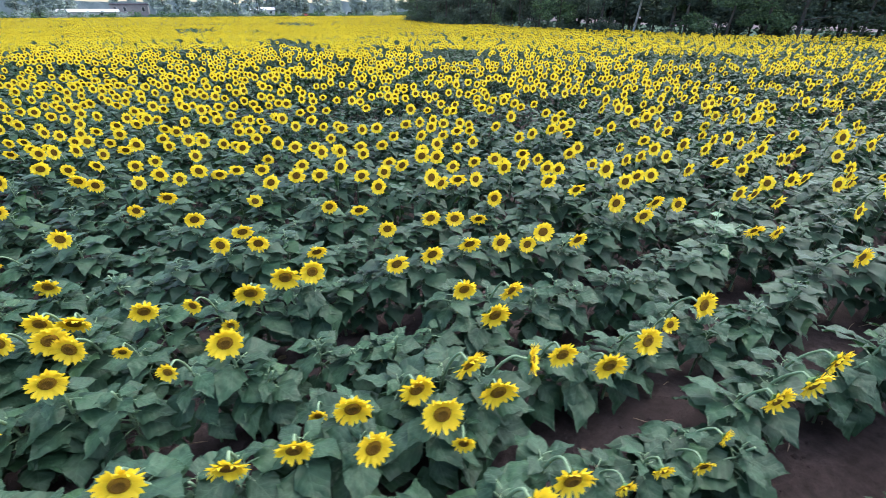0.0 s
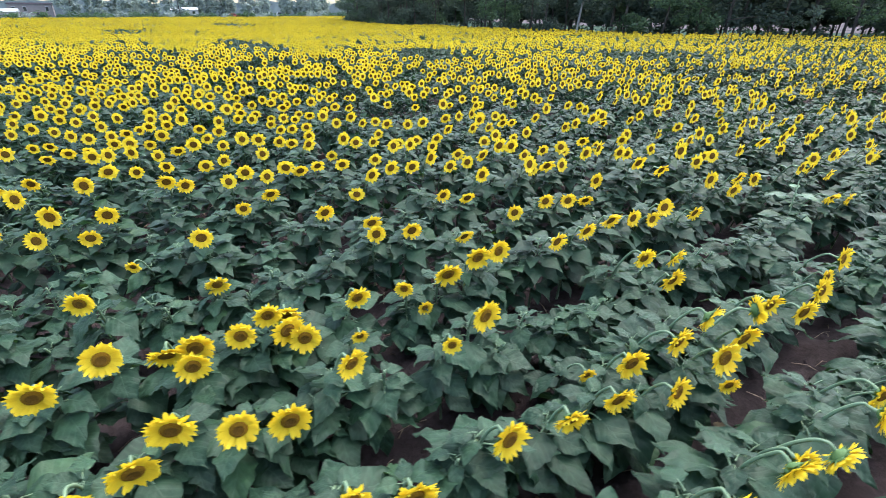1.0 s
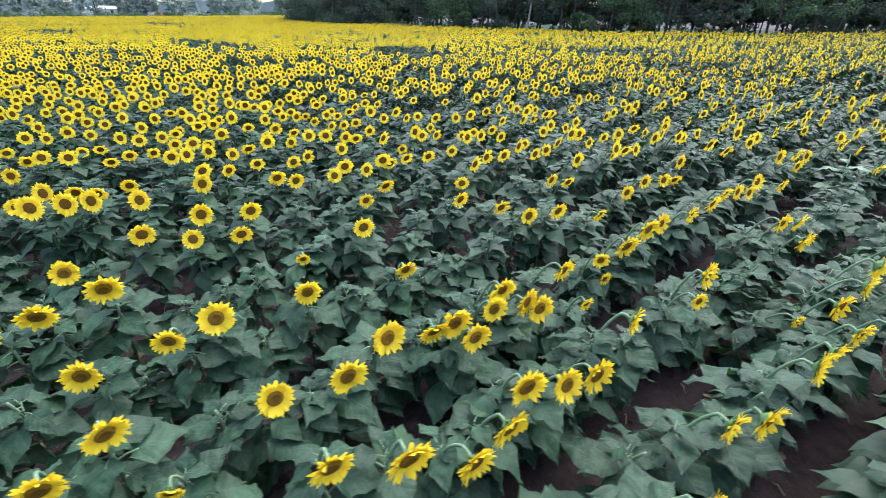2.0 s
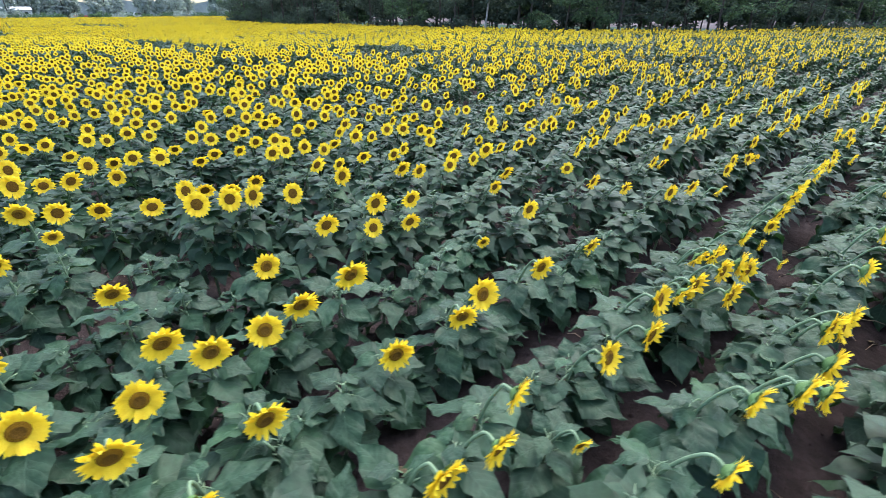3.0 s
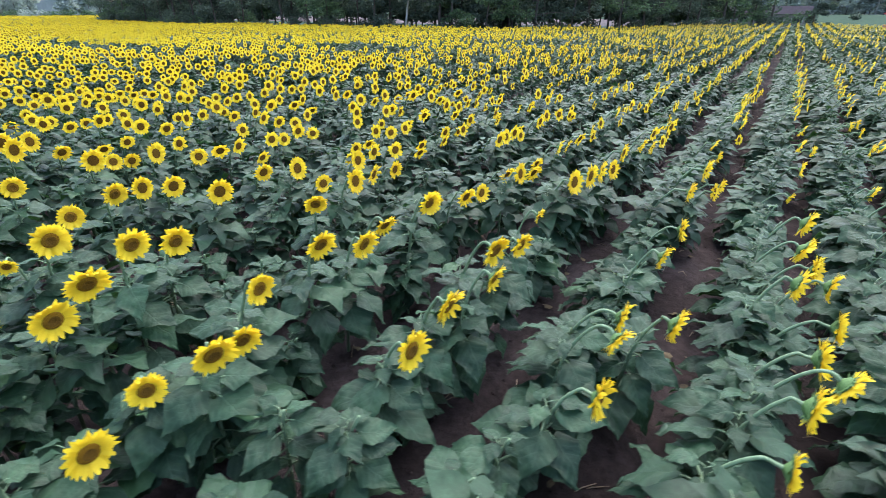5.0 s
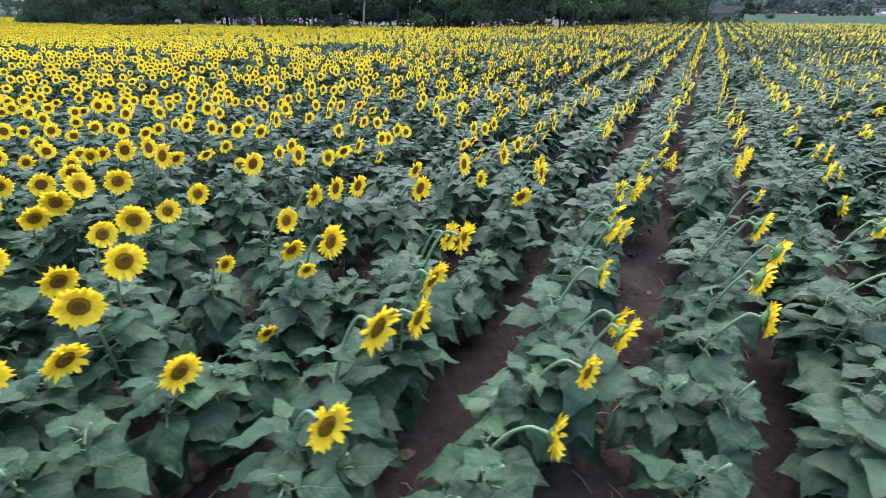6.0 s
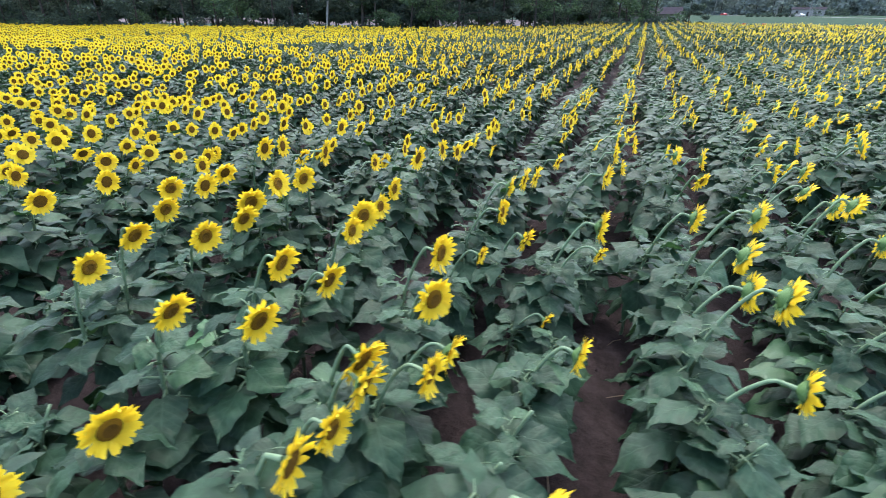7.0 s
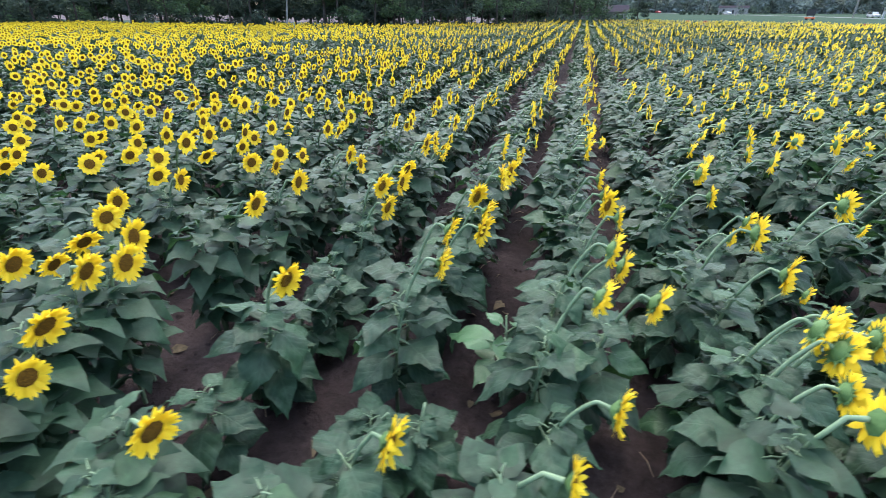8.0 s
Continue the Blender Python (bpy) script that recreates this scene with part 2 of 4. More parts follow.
def calyx(sh, r, sides, slot, bracts=True):
    rings = ((0.46, -0.01), (0.40, -0.14), (0.22, -0.26), (0.08, -0.34))
    verts = [(x, q * math.cos(2 * math.pi * k / sides), q * math.sin(2 * math.pi * k / sides)) for q, x in rings for k in range(sides)]
    sh.add(verts, [(i * sides + k, (i + 1) * sides + k, (i + 1) * sides + (k + 1) % sides, i * sides + (k + 1) % sides) for i in range(3) for k in range(sides)], slot)
    if bracts:
        for i in range(16):
            a = 2 * math.pi * (i + r.uniform(-0.3, 0.3)) / 16
            c, s = math.cos(a), math.sin(a)
            q, x, w = r.uniform(0.6, 0.86), r.uniform(-0.2, 0.0), 0.1
            sh.add([(-0.10, 0.40 * c + w * s, 0.40 * s - w * c), (-0.10, 0.40 * c - w * s, 0.40 * s + w * c), (x, q * c, q * s), (-0.13, 0.47 * c, 0.47 * s)], [(0, 3, 2), (3, 1, 2), (0, 1, 3)], slot)


def piece(name, fill, mats):
    sh = Shape()
    fill(sh)
    return sh.mesh(name, mats)


leaf_meshes = [leaf_mesh("leaf", random.Random(20 + i), near_leaf_mat) for i in range(10)]
weed_meshes = [leaf_mesh("weed_leaf", random.Random(50 + i), weed_mat) for i in range(3)]
petal_meshes = [piece("petals", lambda s, i=i: petals(s, random.Random(70 + i), 25, False, 0), (petal_mat,)) for i in range(6)]
disc_meshes = [piece("disc", lambda s, i=i: disc(s, random.Random(80 + i), 14, (0, 1)), (disc_mat, ring_mat)) for i in range(2)]
calyx_meshes = [piece("flower_head", lambda s, i=i: calyx(s, random.Random(90 + i), 12, 0), (calyx_mat,)) for i in range(3)]


# ---- the ground ----
def ground_sheet(name, xs, ys, height, mat, label, category):
    verts = [(x, y, height(x, y)) for y in ys for x in xs]
    k = len(xs)
    faces = [(j * k + i, j * k + i + 1, (j + 1) * k + i + 1, (j + 1) * k + i) for j in range(len(ys) - 1) for i in range(k - 1)]
    return tagged(new(name, mesh_of(name, verts, faces, (mat,))), label, category, kind="structure")


ground_sheet("ground", [-2500, -600, -176, -60, 0, 60, 600, 2500], [-2500, -600, -120, 0, 60, 98, 180, 600, 2500], lambda x, y: -0.06, grass_mat,
             "short green grass reaching to the horizon round the field", "ground")

ROW, FIRST = 0.76, -0.231
END_X = -172.0
EDGE = ((-104, 33), (-88, 29), (-69, 27.5), (-57, 28.5), (-42, 30.5), (-30, 33), (-24, 36), (-18, 43), (-12, 53), (-7, 62), (-4, 66))


def wood_edge(x):
    """The field's far edge along the wood, which bends away at its near corner."""
    for (x0, y0), (x1, y1) in zip(EDGE, EDGE[1:]):
        if x <= x1:
            break
    return y0 + (y1 - y0) * (x - x0) / (x1 - x0)


def in_field(x, y):
    if x < END_X or x > 62 or y > 67.5 - 0.62 * x:
        return False
    if -104 < x < -4 and y > wood_edge(x):
        return False
    if x <= -104 and y > 33 - 0.45 * (x + 104):
        return False
    return y > 0.43 * x - 13 and x < 0.5 * (y + 10) - 3.5 or (-14 < y < 8 and -16 < x < 4)


def soil_height(x, y):
    furrow = 0.025 * math.cos(2 * math.pi * (x - FIRST) / ROW)
    return furrow + 0.045 * noise.noise((x * 1.7, y * 1.1, 0)) + 0.03 * noise.noise((x * 6, y * 5, 3))


ground_sheet("field_soil", [-14 + 0.1 * i for i in range(181)], [-12 + 0.13 * i for i in range(124)], soil_height, soil_mat, "bare brown soil between the sunflower rows", "soil")
far_soil = Shape()
far_soil.add([(-173, -93, -0.05), (62, -40, -0.05), (62, 29, -0.05), (-3, 68, -0.05), (-20, 40, -0.05), (-42, 31, -0.05), (-104, 34, -0.05), (-173, 64, -0.05)], [(0, 1, 2, 3), (0, 3, 4), (0, 4, 5), (0, 5, 6, 7)])
tagged(new("far_field_soil", far_soil.mesh("far_field_soil", (soil_mat,))), "brown soil under the far sunflower rows", "soil", kind="structure")


# ---- sunflowers ----
MARGIN = ((-0.5, 2.4), (-1.0, 0.8), (-2.1, -1.6), (-4.2, -4.7), (-7.2, -7.0), (-10.3, -8.3))


def plan_distance(x, y):
    """Distance from the bowed line along which the plants are worked out finest."""
    best = 1e9
    for (ax, ay), (bx, by) in zip(MARGIN, MARGIN[1:]):
        t = min(1, max(0, ((x - ax) * (bx - ax) + (y - ay) * (by - ay)) / ((bx - ax) ** 2 + (by - ay) ** 2)))
        best = min(best, (x - ax - t * (bx - ax)) ** 2 + (y - ay - t * (by - ay)) ** 2)
    return math.sqrt(best)


def head_frame(r, spread=1.0):
    """Direction of the face: east, across the rows, nodding down a little."""
    az = r.gauss(-6, (6 if r.random() < 0.93 else 28) * spread)
    return az, min(62, max(-12, r.gauss(9, 10)))


def stem_line(h, az, nod, radius, r):
    """Points of a stem whose neck bows over to a head h above the ground; the head's centre is the last value."""
    ca, sa = math.cos(radians(az)), math.sin(radians(az))
    reach = 0.22 + 0.13 * r.random()
    bend = 0.03 * r.uniform(-1, 1)
    side = Vector((-sa * bend, ca * bend, 0))
    out = Vector((ca, sa, 0))
    head = out * reach + Vector((0, 0, h))
    normal = out * math.cos(radians(nod)) - Vector((0, 0, math.sin(radians(nod))))
    back = head - normal * radius * 0.30
    rise = h + radius * 0.35 * math.sin(radians(max(nod, 0)))
    pts = [Vector((0, 0, -0.04)), side + out * reach * 0.05 + Vector((0, 0, h * 0.38)), side * 0.6 + out * reach * 0.2 + Vector((0, 0, h * 0.68)),
           out * reach * 0.42 + Vector((0, 0, h * 0.88)), out * (reach * 0.66) + Vector((0, 0, rise - 0.005)), back - normal * 0.035 + Vector((0, 0, 0.008)), back]
    return pts, head


def smooth_line(pts):
    """The same line with two points put in on every stretch, rounded at the bends."""
    out = []
    for i in range(len(pts) - 1):
        a, b2, c, d = pts[max(i - 1, 0)], pts[i], pts[i + 1], pts[min(i + 2, len(pts) - 1)]
        for t in (0, 1 / 3, 2 / 3):
            out.append(0.5 * (2 * b2 + (c - a) * t + (2 * a - 5 * b2 + 4 * c - d) * t * t + (3 * b2 - a - 3 * c + d) * t ** 3))
    return out + [pts[-1]]


def leaf_places(r, h, count):
    """Height, bearing, size and droop of each leaf: level ones on top, large hanging ones below."""
    a = r.uniform(0, 360)
    for i in range(count):
        u = (i + r.uniform(0.2, 0.8)) / count
        a += 137 + r.uniform(-30, 30)
        size = (0.132 + 0.064 * math.sin(math.pi * min(1, 0.1 + u))) * r.uniform(0.8, 1.15) * (1 if u < 0.82 else 0.72)
        yield h * (0.20 + 0.74 * u ** 0.75), a, size, r.uniform(-16, 10) + 40 * (1 - u) ** 1.4


class Plant:
    def __init__(self, x, y, h, flower, radius):
        self.x, self.y, self.h, self.flower, self.radius = x, y, h, flower, radius


LABELS = {"open": ("sunflower plant with a nodding yellow flower and dark centre", "sunflower"),
          "small": ("low sunflower plant with a small half-open yellow flower", "sunflower"),
          "none": ("leafy sunflower plant without an open flower", "sunflower")}


def build_sunflower(p, r):
    thing = new("sunflower")
    az, nod = head_frame(r, 1.0 if p.flower == "open" else 2.2)
    pts, head = stem_line(p.h, az, nod, p.radius, r)
    if p.flower == "none":
        pts = pts[:4]
    thing.matrix_basis = pose(p.x - head.x, p.y - head.y, soil_height(p.x - head.x, p.y - head.y))
    sh = Shape()
    line = smooth_line(pts)
    thick = 0.0108 if p.flower == "open" else 0.0085
    sh.tube(line, [thick * (1.1 - 0.5 * i / 18 if i < 15 else 0.68 + 0.1 * (i - 15)) for i in range(len(line))], 6)
    part("stem", sh.mesh("stem", (stem_mat,)), thing)
    big = 1.14 if p.flower == "open" else 1.0
    for z, a, size, pitch in leaf_places(r, min(p.h, pts[3].z), r.choice((19, 20, 21))):
        s = size * big
        lean = pts[1].lerp(pts[2], min(1, z / p.h))
        m = pose(lean.x, lean.y, z, 0, pitch, a) @ Matrix.Diagonal((s, s * r.uniform(0.85, 1.1), s, 1))
        part("leaf", r.choice(leaf_meshes), thing, "", m)
    if p.flower != "none":
        q = p.radius
        fm = Matrix.Translation(head) @ pose(0, 0, 0, 0, nod, az) @ pose(0, 0, 0, r.uniform(0, 360)) @ Matrix.Diagonal((q, q, q, 1))
        fh = part("flower_head", r.choice(calyx_meshes), thing, "green scaly back of the flower", fm)
        part("petals", r.choice(petal_meshes), fh, "pointed yellow petals")
        part("disc", r.choice(disc_meshes), fh, "dark brown seed disc")
    label, category = LABELS[p.flower]
    return tagged(thing, label, category, "sunflowers in the near rows")


# templates for the plants further off: slots leaf, stem, calyx, petal, disc
FIELD_MATS = (leaf_mat, stem_mat, calyx_mat, petal_mat, disc_mat)
MIDDLE = ((-0.1, 0.2), (0.16, 0.45), (0.55, 0.29), (1.05, 0.0))


def middle_template(r, flower, close):
    """A whole plant in one mesh; close: with toothed leaves, leaf stalks and two rings of petals."""
    sh = Shape()
    h, q = 0.86, 0.098
    az, nod = head_frame(r)
    pts, head = stem_line(h, az, nod, q, r)
    sh.tube([pts[i] for i in ((0, 2, 3, 4, 6) if flower else (0, 2, 3))], (0.013, 0.011, 0.009, 0.009, 0.011)[:5 if flower else 3], 5 if close else 3, 1, False)
    for z, a, size, pitch in leaf_places(r, h, 30):
        size *= 0.93
        m = pose(pts[2].x * z / h, pts[2].y * z / h, z, 0, pitch, a) @ Matrix.Diagonal((size, size, size, 1))
        if close:
            sh.tube([m @ Vector(c) for c in ((0, 0, 0), (0.22, 0, 0.11), (0.45, 0, 0.15))], (0.005, 0.004, 0.003), 3, 1, False)
        blade = m @ pose(0.47, 0, 0.15, r.uniform(-22, 22), r.uniform(-14, 14), r.uniform(-18, 18))
        leaf_blade(sh, r, PLAIN if close else MIDDLE, (-1, 0, 1), blade, 0, r.uniform(0.12, 0.4))
    if flower:
        fl = Shape()
        petals(fl, r, 20 if close else 17, not close, 3)
        fl.add([(0.05, 0.44 * math.cos(k), 0.44 * math.sin(k)) for k in [2 * math.pi * i / 9 for i in range(9)]] + [(0.12, 0, 0)], [(i, (i + 1) % 9, 9) for i in range(9)], 4)
        fl.add([(-0.02, 0.46 * math.cos(k), 0.46 * math.sin(k)) for k in [2 * math.pi * i / 7 for i in range(7)]] + [(-0.3, 0, 0)], [((i + 1) % 7, i, 7) for i in range(7)], 2)
        fm = Matrix.Translation(head) @ pose(0, 0, 0, 0, nod, az) @ Matrix.Diagonal((q, q, q, 1))
        o = len(sh.v)
        sh.v += [tuple(fm @ Vector(c)) for c in fl.v]
        sh.f += [(o + i, o + j, o + k) for i, j, k in fl.f]
        sh.s += fl.s
    v, f, s = sh.arrays()
    v[:, :2] -= np.array(head[:2])
    return v, f, s


def far_template(r, flower, leaves, sides, wide=1.0):
    sh = Shape()
    h, q = 0.86, 0.098
    az, nod = head_frame(r)
    pts, head = stem_line(h, az, nod, q, r)
    for i in range(leaves):
        z, a, size = h * (0.42 + 0.52 * r.random() ** 0.75), r.uniform(0, 360), r.uniform(0.08, 0.135) * wide
        m = pose(0, 0, z, r.uniform(-18, 18), r.uniform(-12, 20), a) @ Matrix.Diagonal((size, size, size, 1))
        sh.add([m @ Vector(c) for c in ((0.3, 0, 0), (0.8, -0.48, 0.1), (1.55, 0, -0.25), (0.8, 0.48, 0.1))], [(0, 1, 2, 3)], 0)
    if flower:
        fm = Matrix.Translation(head) @ pose(0, 0, 0, 0, nod, az) @ Matrix.Diagonal((q, q, q, 1))
        if sides > 12:
            fl = Shape()
            petals(fl, r, 15, True, 3)
            for f in fl.f:
                sh.add([fm @ Vector(fl.v[k]) for k in f], [(0, 1, 2)], 3)
        rim = [(0.24 if k % 4 == 1 else -0.04, (1.0 if k % 2 else 0.84) * math.cos(2 * math.pi * k / sides), (1.0 if k % 2 else 0.84) * math.sin(2 * math.pi * k / sides)) for k in range(sides)]
        if sides <= 12:
            sh.add([fm @ Vector(c) for c in rim] + [fm @ Vector((0, 0, 0))], [(k, (k + 1) % sides, sides) for k in range(sides)], 3)
        n4, q4 = (7, 0.45) if sides > 8 else (5, 0.6)
        sh.add([fm @ Vector((0.08, q4 * math.cos(2 * math.pi * k / n4), q4 * math.sin(2 * math.pi * k / n4))) for k in range(n4)], [tuple(range(n4))], 4)
    v, f, s = sh.arrays()
    v[:, :2] -= np.array(head[:2])
    return v, f, s


def fill_stuff(name, plants, make, variants, label):
    """One joined mesh of very many plants, from a few templates set down at every place."""
    temps = {True: [make(random.Random(200 + i), True) for i in range(variants)], False: [make(random.Random(300 + i), False) for i in range(max(2, variants // 2))]}
    vs, fs, ss, base = [], [], [], 0
    byt = {}
    for p in plants:
        key = (p.flower == "open", rnd.randrange(len(temps[p.flower == "open"])))
        byt.setdefault(key, []).append((p.x, p.y, p.h / 0.86, rnd.gauss(0, 5), rnd.uniform(0.88, 1.14)))
    for key in sorted(byt):
        v, f, s = temps[key[0]][key[1]]
        a = np.array(byt[key])
        c, sn = np.cos(np.radians(a[:, 3])), np.sin(np.radians(a[:, 3]))
        out = np.empty((len(a), len(v), 3))
        out[:, :, 0] = (v[None, :, 0] * c[:, None] - v[None, :, 1] * sn[:, None]) * a[:, 4, None] + a[:, 0, None]
        out[:, :, 1] = (v[None, :, 0] * sn[:, None] + v[None, :, 1] * c[:, None]) * a[:, 4, None] + a[:, 1, None]
        out[:, :, 2] = v[None, :, 2] * a[:, 2, None]
        vs.append(out.reshape(-1, 3))
        fs.append((f[None] + base + (np.arange(len(a)) * len(v))[:, None, None]).reshape(-1, 3))
        ss.append(np.tile(s, len(a)))
        base += len(a) * len(v)
    me = fast_mesh(name, np.concatenate(vs), np.concatenate(fs), np.concatenate(ss), FIELD_MATS)
    return tagged(new(name, me), label, "sunflowers", kind="stuff")


plants, sown = [], {}


def sown_row(k, heads):
    """Sunflowers of row k: place along the row, offset across it and height of each flower."""
    sown[k] = (heads[0][0], heads[-1][0])
    x0 = FIRST - ROW * k
    last = None
    for y, dx, h in heads:
        small = h < 0.7 or rnd.random() < 0.04
        h = max(0.5, h)
        plants.append(Plant(x0 + dx, y, h, "small" if small else "open", rnd.uniform(0.055, 0.07) if small else rnd.uniform(0.093, 0.117)))
        if last is not None and y - last > 0.34:
            far_off = plan_distance(x0, (y + last) / 2) > 3.0
            t = last + rnd.uniform(0.16, 0.24)
            while t < y - 0.13:
                if far_off and rnd.random() < 0.8:
                    plants.append(Plant(x0 + rnd.gauss(0, 0.07), t, rnd.gauss(0.86, 0.07), "open", rnd.uniform(0.085, 0.112)))
                elif rnd.random() < 0.93:
                    plants.append(Plant(x0 + rnd.gauss(0, 0.05), t, rnd.uniform(0.55, 0.82), "none", 0.05))
                t += rnd.uniform(0.19, 0.3)
        last = y


sown_row(0, [(1.31, -0.08, 0.68), (1.55, -0.09, 0.65), (1.81, -0.07, 0.58), (2.01, -0.13, 0.63), (2.41, -0.16, 0.73), (2.68, -0.15, 0.75), (2.89, -0.18, 0.82)])
sown_row(1, [(-1.21, -0.01, 0.81), (-0.76, 0.02, 0.88), (-0.37, 0, 0.78), (-0.08, 0.03, 0.8), (0.06, -0.3, 0.65), (0.23, -0.15, 0.78), (0.27, 0.12, 0.73), (0.57, -0.11, 0.82), (0.62, 0.13, 0.82), (0.73, 0.15, 0.59), (0.89, -0.14, 0.84), (0.98, 0.04, 0.77), (1.25, -0.06, 0.84), (1.47, -0.08, 0.82), (1.75, 0.02, 0.73), (2.09, -0.04, 0.76), (2.37, -0.13, 0.77), (2.73, -0.19, 0.78), (4.04, -0.21, 0.66), (4.32, -0.13, 0.84)])
sown_row(2, [(-3, -0.1, 0.94), (-2.73, 0.02, 0.9), (-2.45, 0.1, 0.75), (-2.21, 0.06, 0.77), (-2.04, -0.01, 0.87), (-1.78, 0.03, 0.76), (-1.55, 0.05, 0.74), (-1.2, 0.01, 0.94), (-0.65, 0.1, 0.88), (-0.36, 0, 0.91), (1.19, -0.12, 0.85), (1.36, 0.04, 0.7), (1.56, -0.1, 0.79), (3.2, -0.18, 0.67), (4.18, -0.17, 0.76), (4.39, -0.09, 0.74)])
sown_row(3, [(-3.68, -0.06, 0.93), (-3.53, 0.19, 0.69), (-3.02, 0.02, 0.82), (-2.66, 0.08, 0.82), (-2.36, -0.02, 0.85), (-2.06, 0.01, 0.78), (-1.93, 0.24, 0.77), (-1.91, 0.02, 0.78), (-1.66, 0.1, 0.8), (-1.48, -0.02, 0.84), (-1.4, 0.13, 0.77), (-1.36, -0.15, 0.74), (-1.31, 0.17, 0.7), (-1, 0.31, 0.68), (-0.9, 0.01, 0.81), (-0.59, 0.1, 0.81), (-0.4, 0.04, 0.58), (-0.22, 0.07, 0.83), (0.03, 0.08, 0.91), (0.22, 0.08, 0.9), (0.88, 0.01, 0.79), (1.17, 0.05, 0.84), (1.53, -0.01, 0.84), (1.83, -0.01, 0.8), (2.09, 0.01, 0.74), (2.25, 0, 0.83), (2.52, 0.15, 0.77), (3.18, -0.16, 0.91), (3.42, -0.02, 0.79), (3.66, -0.13, 0.86), (3.96, -0.11, 0.8), (5.32, -0.15, 0.84)])
sown_row(4, [(-5.03, -0.09, 0.98), (-4.87, 0.19, 0.81), (-4.51, 0.01, 0.88), (-3.78, -0.03, 0.76), (-3.36, 0.05, 0.87), (-3.09, -0.04, 0.86), (-2.53, -0.01, 0.82), (-1.71, -0.1, 0.71), (-0.43, -0.04, 0.83), (-0.13, 0.04, 0.83), (0.33, 0.17, 0.72), (1.02, 0, 0.75), (1.49, -0.09, 0.75), (1.71, 0.01, 0.75), (1.98, 0, 0.7), (2.2, -0.09, 0.86), (2.84, -0.08, 0.97), (3.15, 0.01, 0.86), (3.43, 0.05, 0.69), (3.62, -0.11, 1), (4.06, -0.08, 0.87), (6.81, -0.06, 0.89)])
sown_row(5, [(-5.78, 0.04, 0.91), (-5.59, 0.15, 0.93), (-5.29, 0.1, 0.83), (-4.87, 0.2, 0.75), (-4.69, -0.01, 0.9), (-4.52, 0.16, 0.83), (-4.22, 0.11, 0.8), (-3.96, 0.04, 0.85), (-3.6, 0.04, 0.89), (-2.28, -0.01, 0.7), (-2.17, -0.12, 0.6), (-1.74, 0.04, 0.82), (-0.99, -0.12, 0.69), (-0.67, 0.03, 0.83), (-0.27, 0.19, 0.7), (0.59, 0.08, 0.79), (0.9, 0.07, 0.7)])
sown_row(6, [(-6.1, 0.07, 0.81), (-5.83, 0.05, 0.94), (-5.53, 0, 0.86), (-5.39, 0.24, 0.79), (-4.77, 0.04, 0.92), (-3.84, 0.03, 0.77), (-3.29, -0.03, 0.87), (-2.96, 0.14, 0.8), (-2.84, 0.02, 0.95), (-2.59, 0.16, 0.75), (-2.44, 0, 0.88), (-1.3, 0.01, 0.72), (-1, -0.09, 0.79), (-0.52, -0.01, 0.69), (-0.12, 0.13, 0.7), (1.41, 0.01, 0.82), (7.01, -0.24, 0.86)])
sown_row(7, [(-6.35, 0.01, 0.86), (-6, -0.01, 0.92), (-5.69, 0.09, 0.95), (-5.5, -0.01, 1.03), (-5.25, 0.04, 0.97), (-4.92, 0.01, 1.02), (-3.98, -0.08, 1), (-3.74, -0.02, 1), (-3.56, 0.02, 1), (-3.21, 0.03, 0.93), (-2.66, -0.02, 0.96), (-1.94, 0.01, 0.89), (0.52, -0.14, 0.75)])
sown_row(8, [(-6.56, -0.03, 1.06), (-6.11, -0.06, 1.09), (-5.79, -0.03, 0.97), (-5.47, -0.13, 0.96), (-5.05, -0.05, 1.03), (-4.82, -0.19, 0.9), (-4.55, -0.03, 0.9)])
sown_row(9, [(-7.97, 0.05, 0.97), (-7.59, 0.02, 1.14), (-7.22, -0.01, 0.97), (-7.03, -0.03, 1.05), (-6.8, 0.03, 1.2), (-6.47, -0.22, 1.01), (-5.45, -0.09, 0.98), (-5.03, -0.06, 1.02), (-4.61, -0.24, 0.93), (-4.23, -0.3, 0.87), (-2.71, 0.07, 0.91), (-2.54, 0.07, 0.91)])
sown_row(10, [(-7.98, 0.01, 0.89), (-7.33, -0.22, 0.6), (-7.17, 0.01, 1), (-6.93, -0.01, 1.08), (-5.78, -0.06, 1), (-5.02, -0.03, 1), (-4.81, 0.05, 0.81), (-4.4, 0.13, 0.95), (-4.12, -0.26, 0.84), (-2.11, -0.13, 0.77)])
sown_row(11, [(-8.58, 0.08, 0.99), (-8.5, 0.03, 1.03), (-8.43, 0.27, 0.95), (-8.16, 0.25, 0.87), (-7.98, 0.1, 0.99), (-7.69, 0.02, 1.11), (-7.17, 0.08, 0.85), (-6.8, 0.28, 0.82), (-6.6, 0.06, 0.93), (-6.26, 0.03, 1.01), (-6.08, 0.1, 1), (-5.86, 0.15, 0.96), (-5.02, 0.21, 0.87), (-3.57, 0.06, 0.77)])
sown_row(12, [(-8.58, -0.05, 1.12), (-8.39, 0.21, 0.98), (-8, 0.03, 1.08), (-7.76, 0.13, 0.87), (-7.44, 0.1, 1.01), (-7.2, 0.04, 0.98), (-6.95, 0.03, 0.95), (-6.67, 0, 0.97), (-6.32, 0.03, 0.99), (-6.03, -0.09, 1.06), (-5.48, -0.08, 1), (5.58, -0.11, 0.76)])
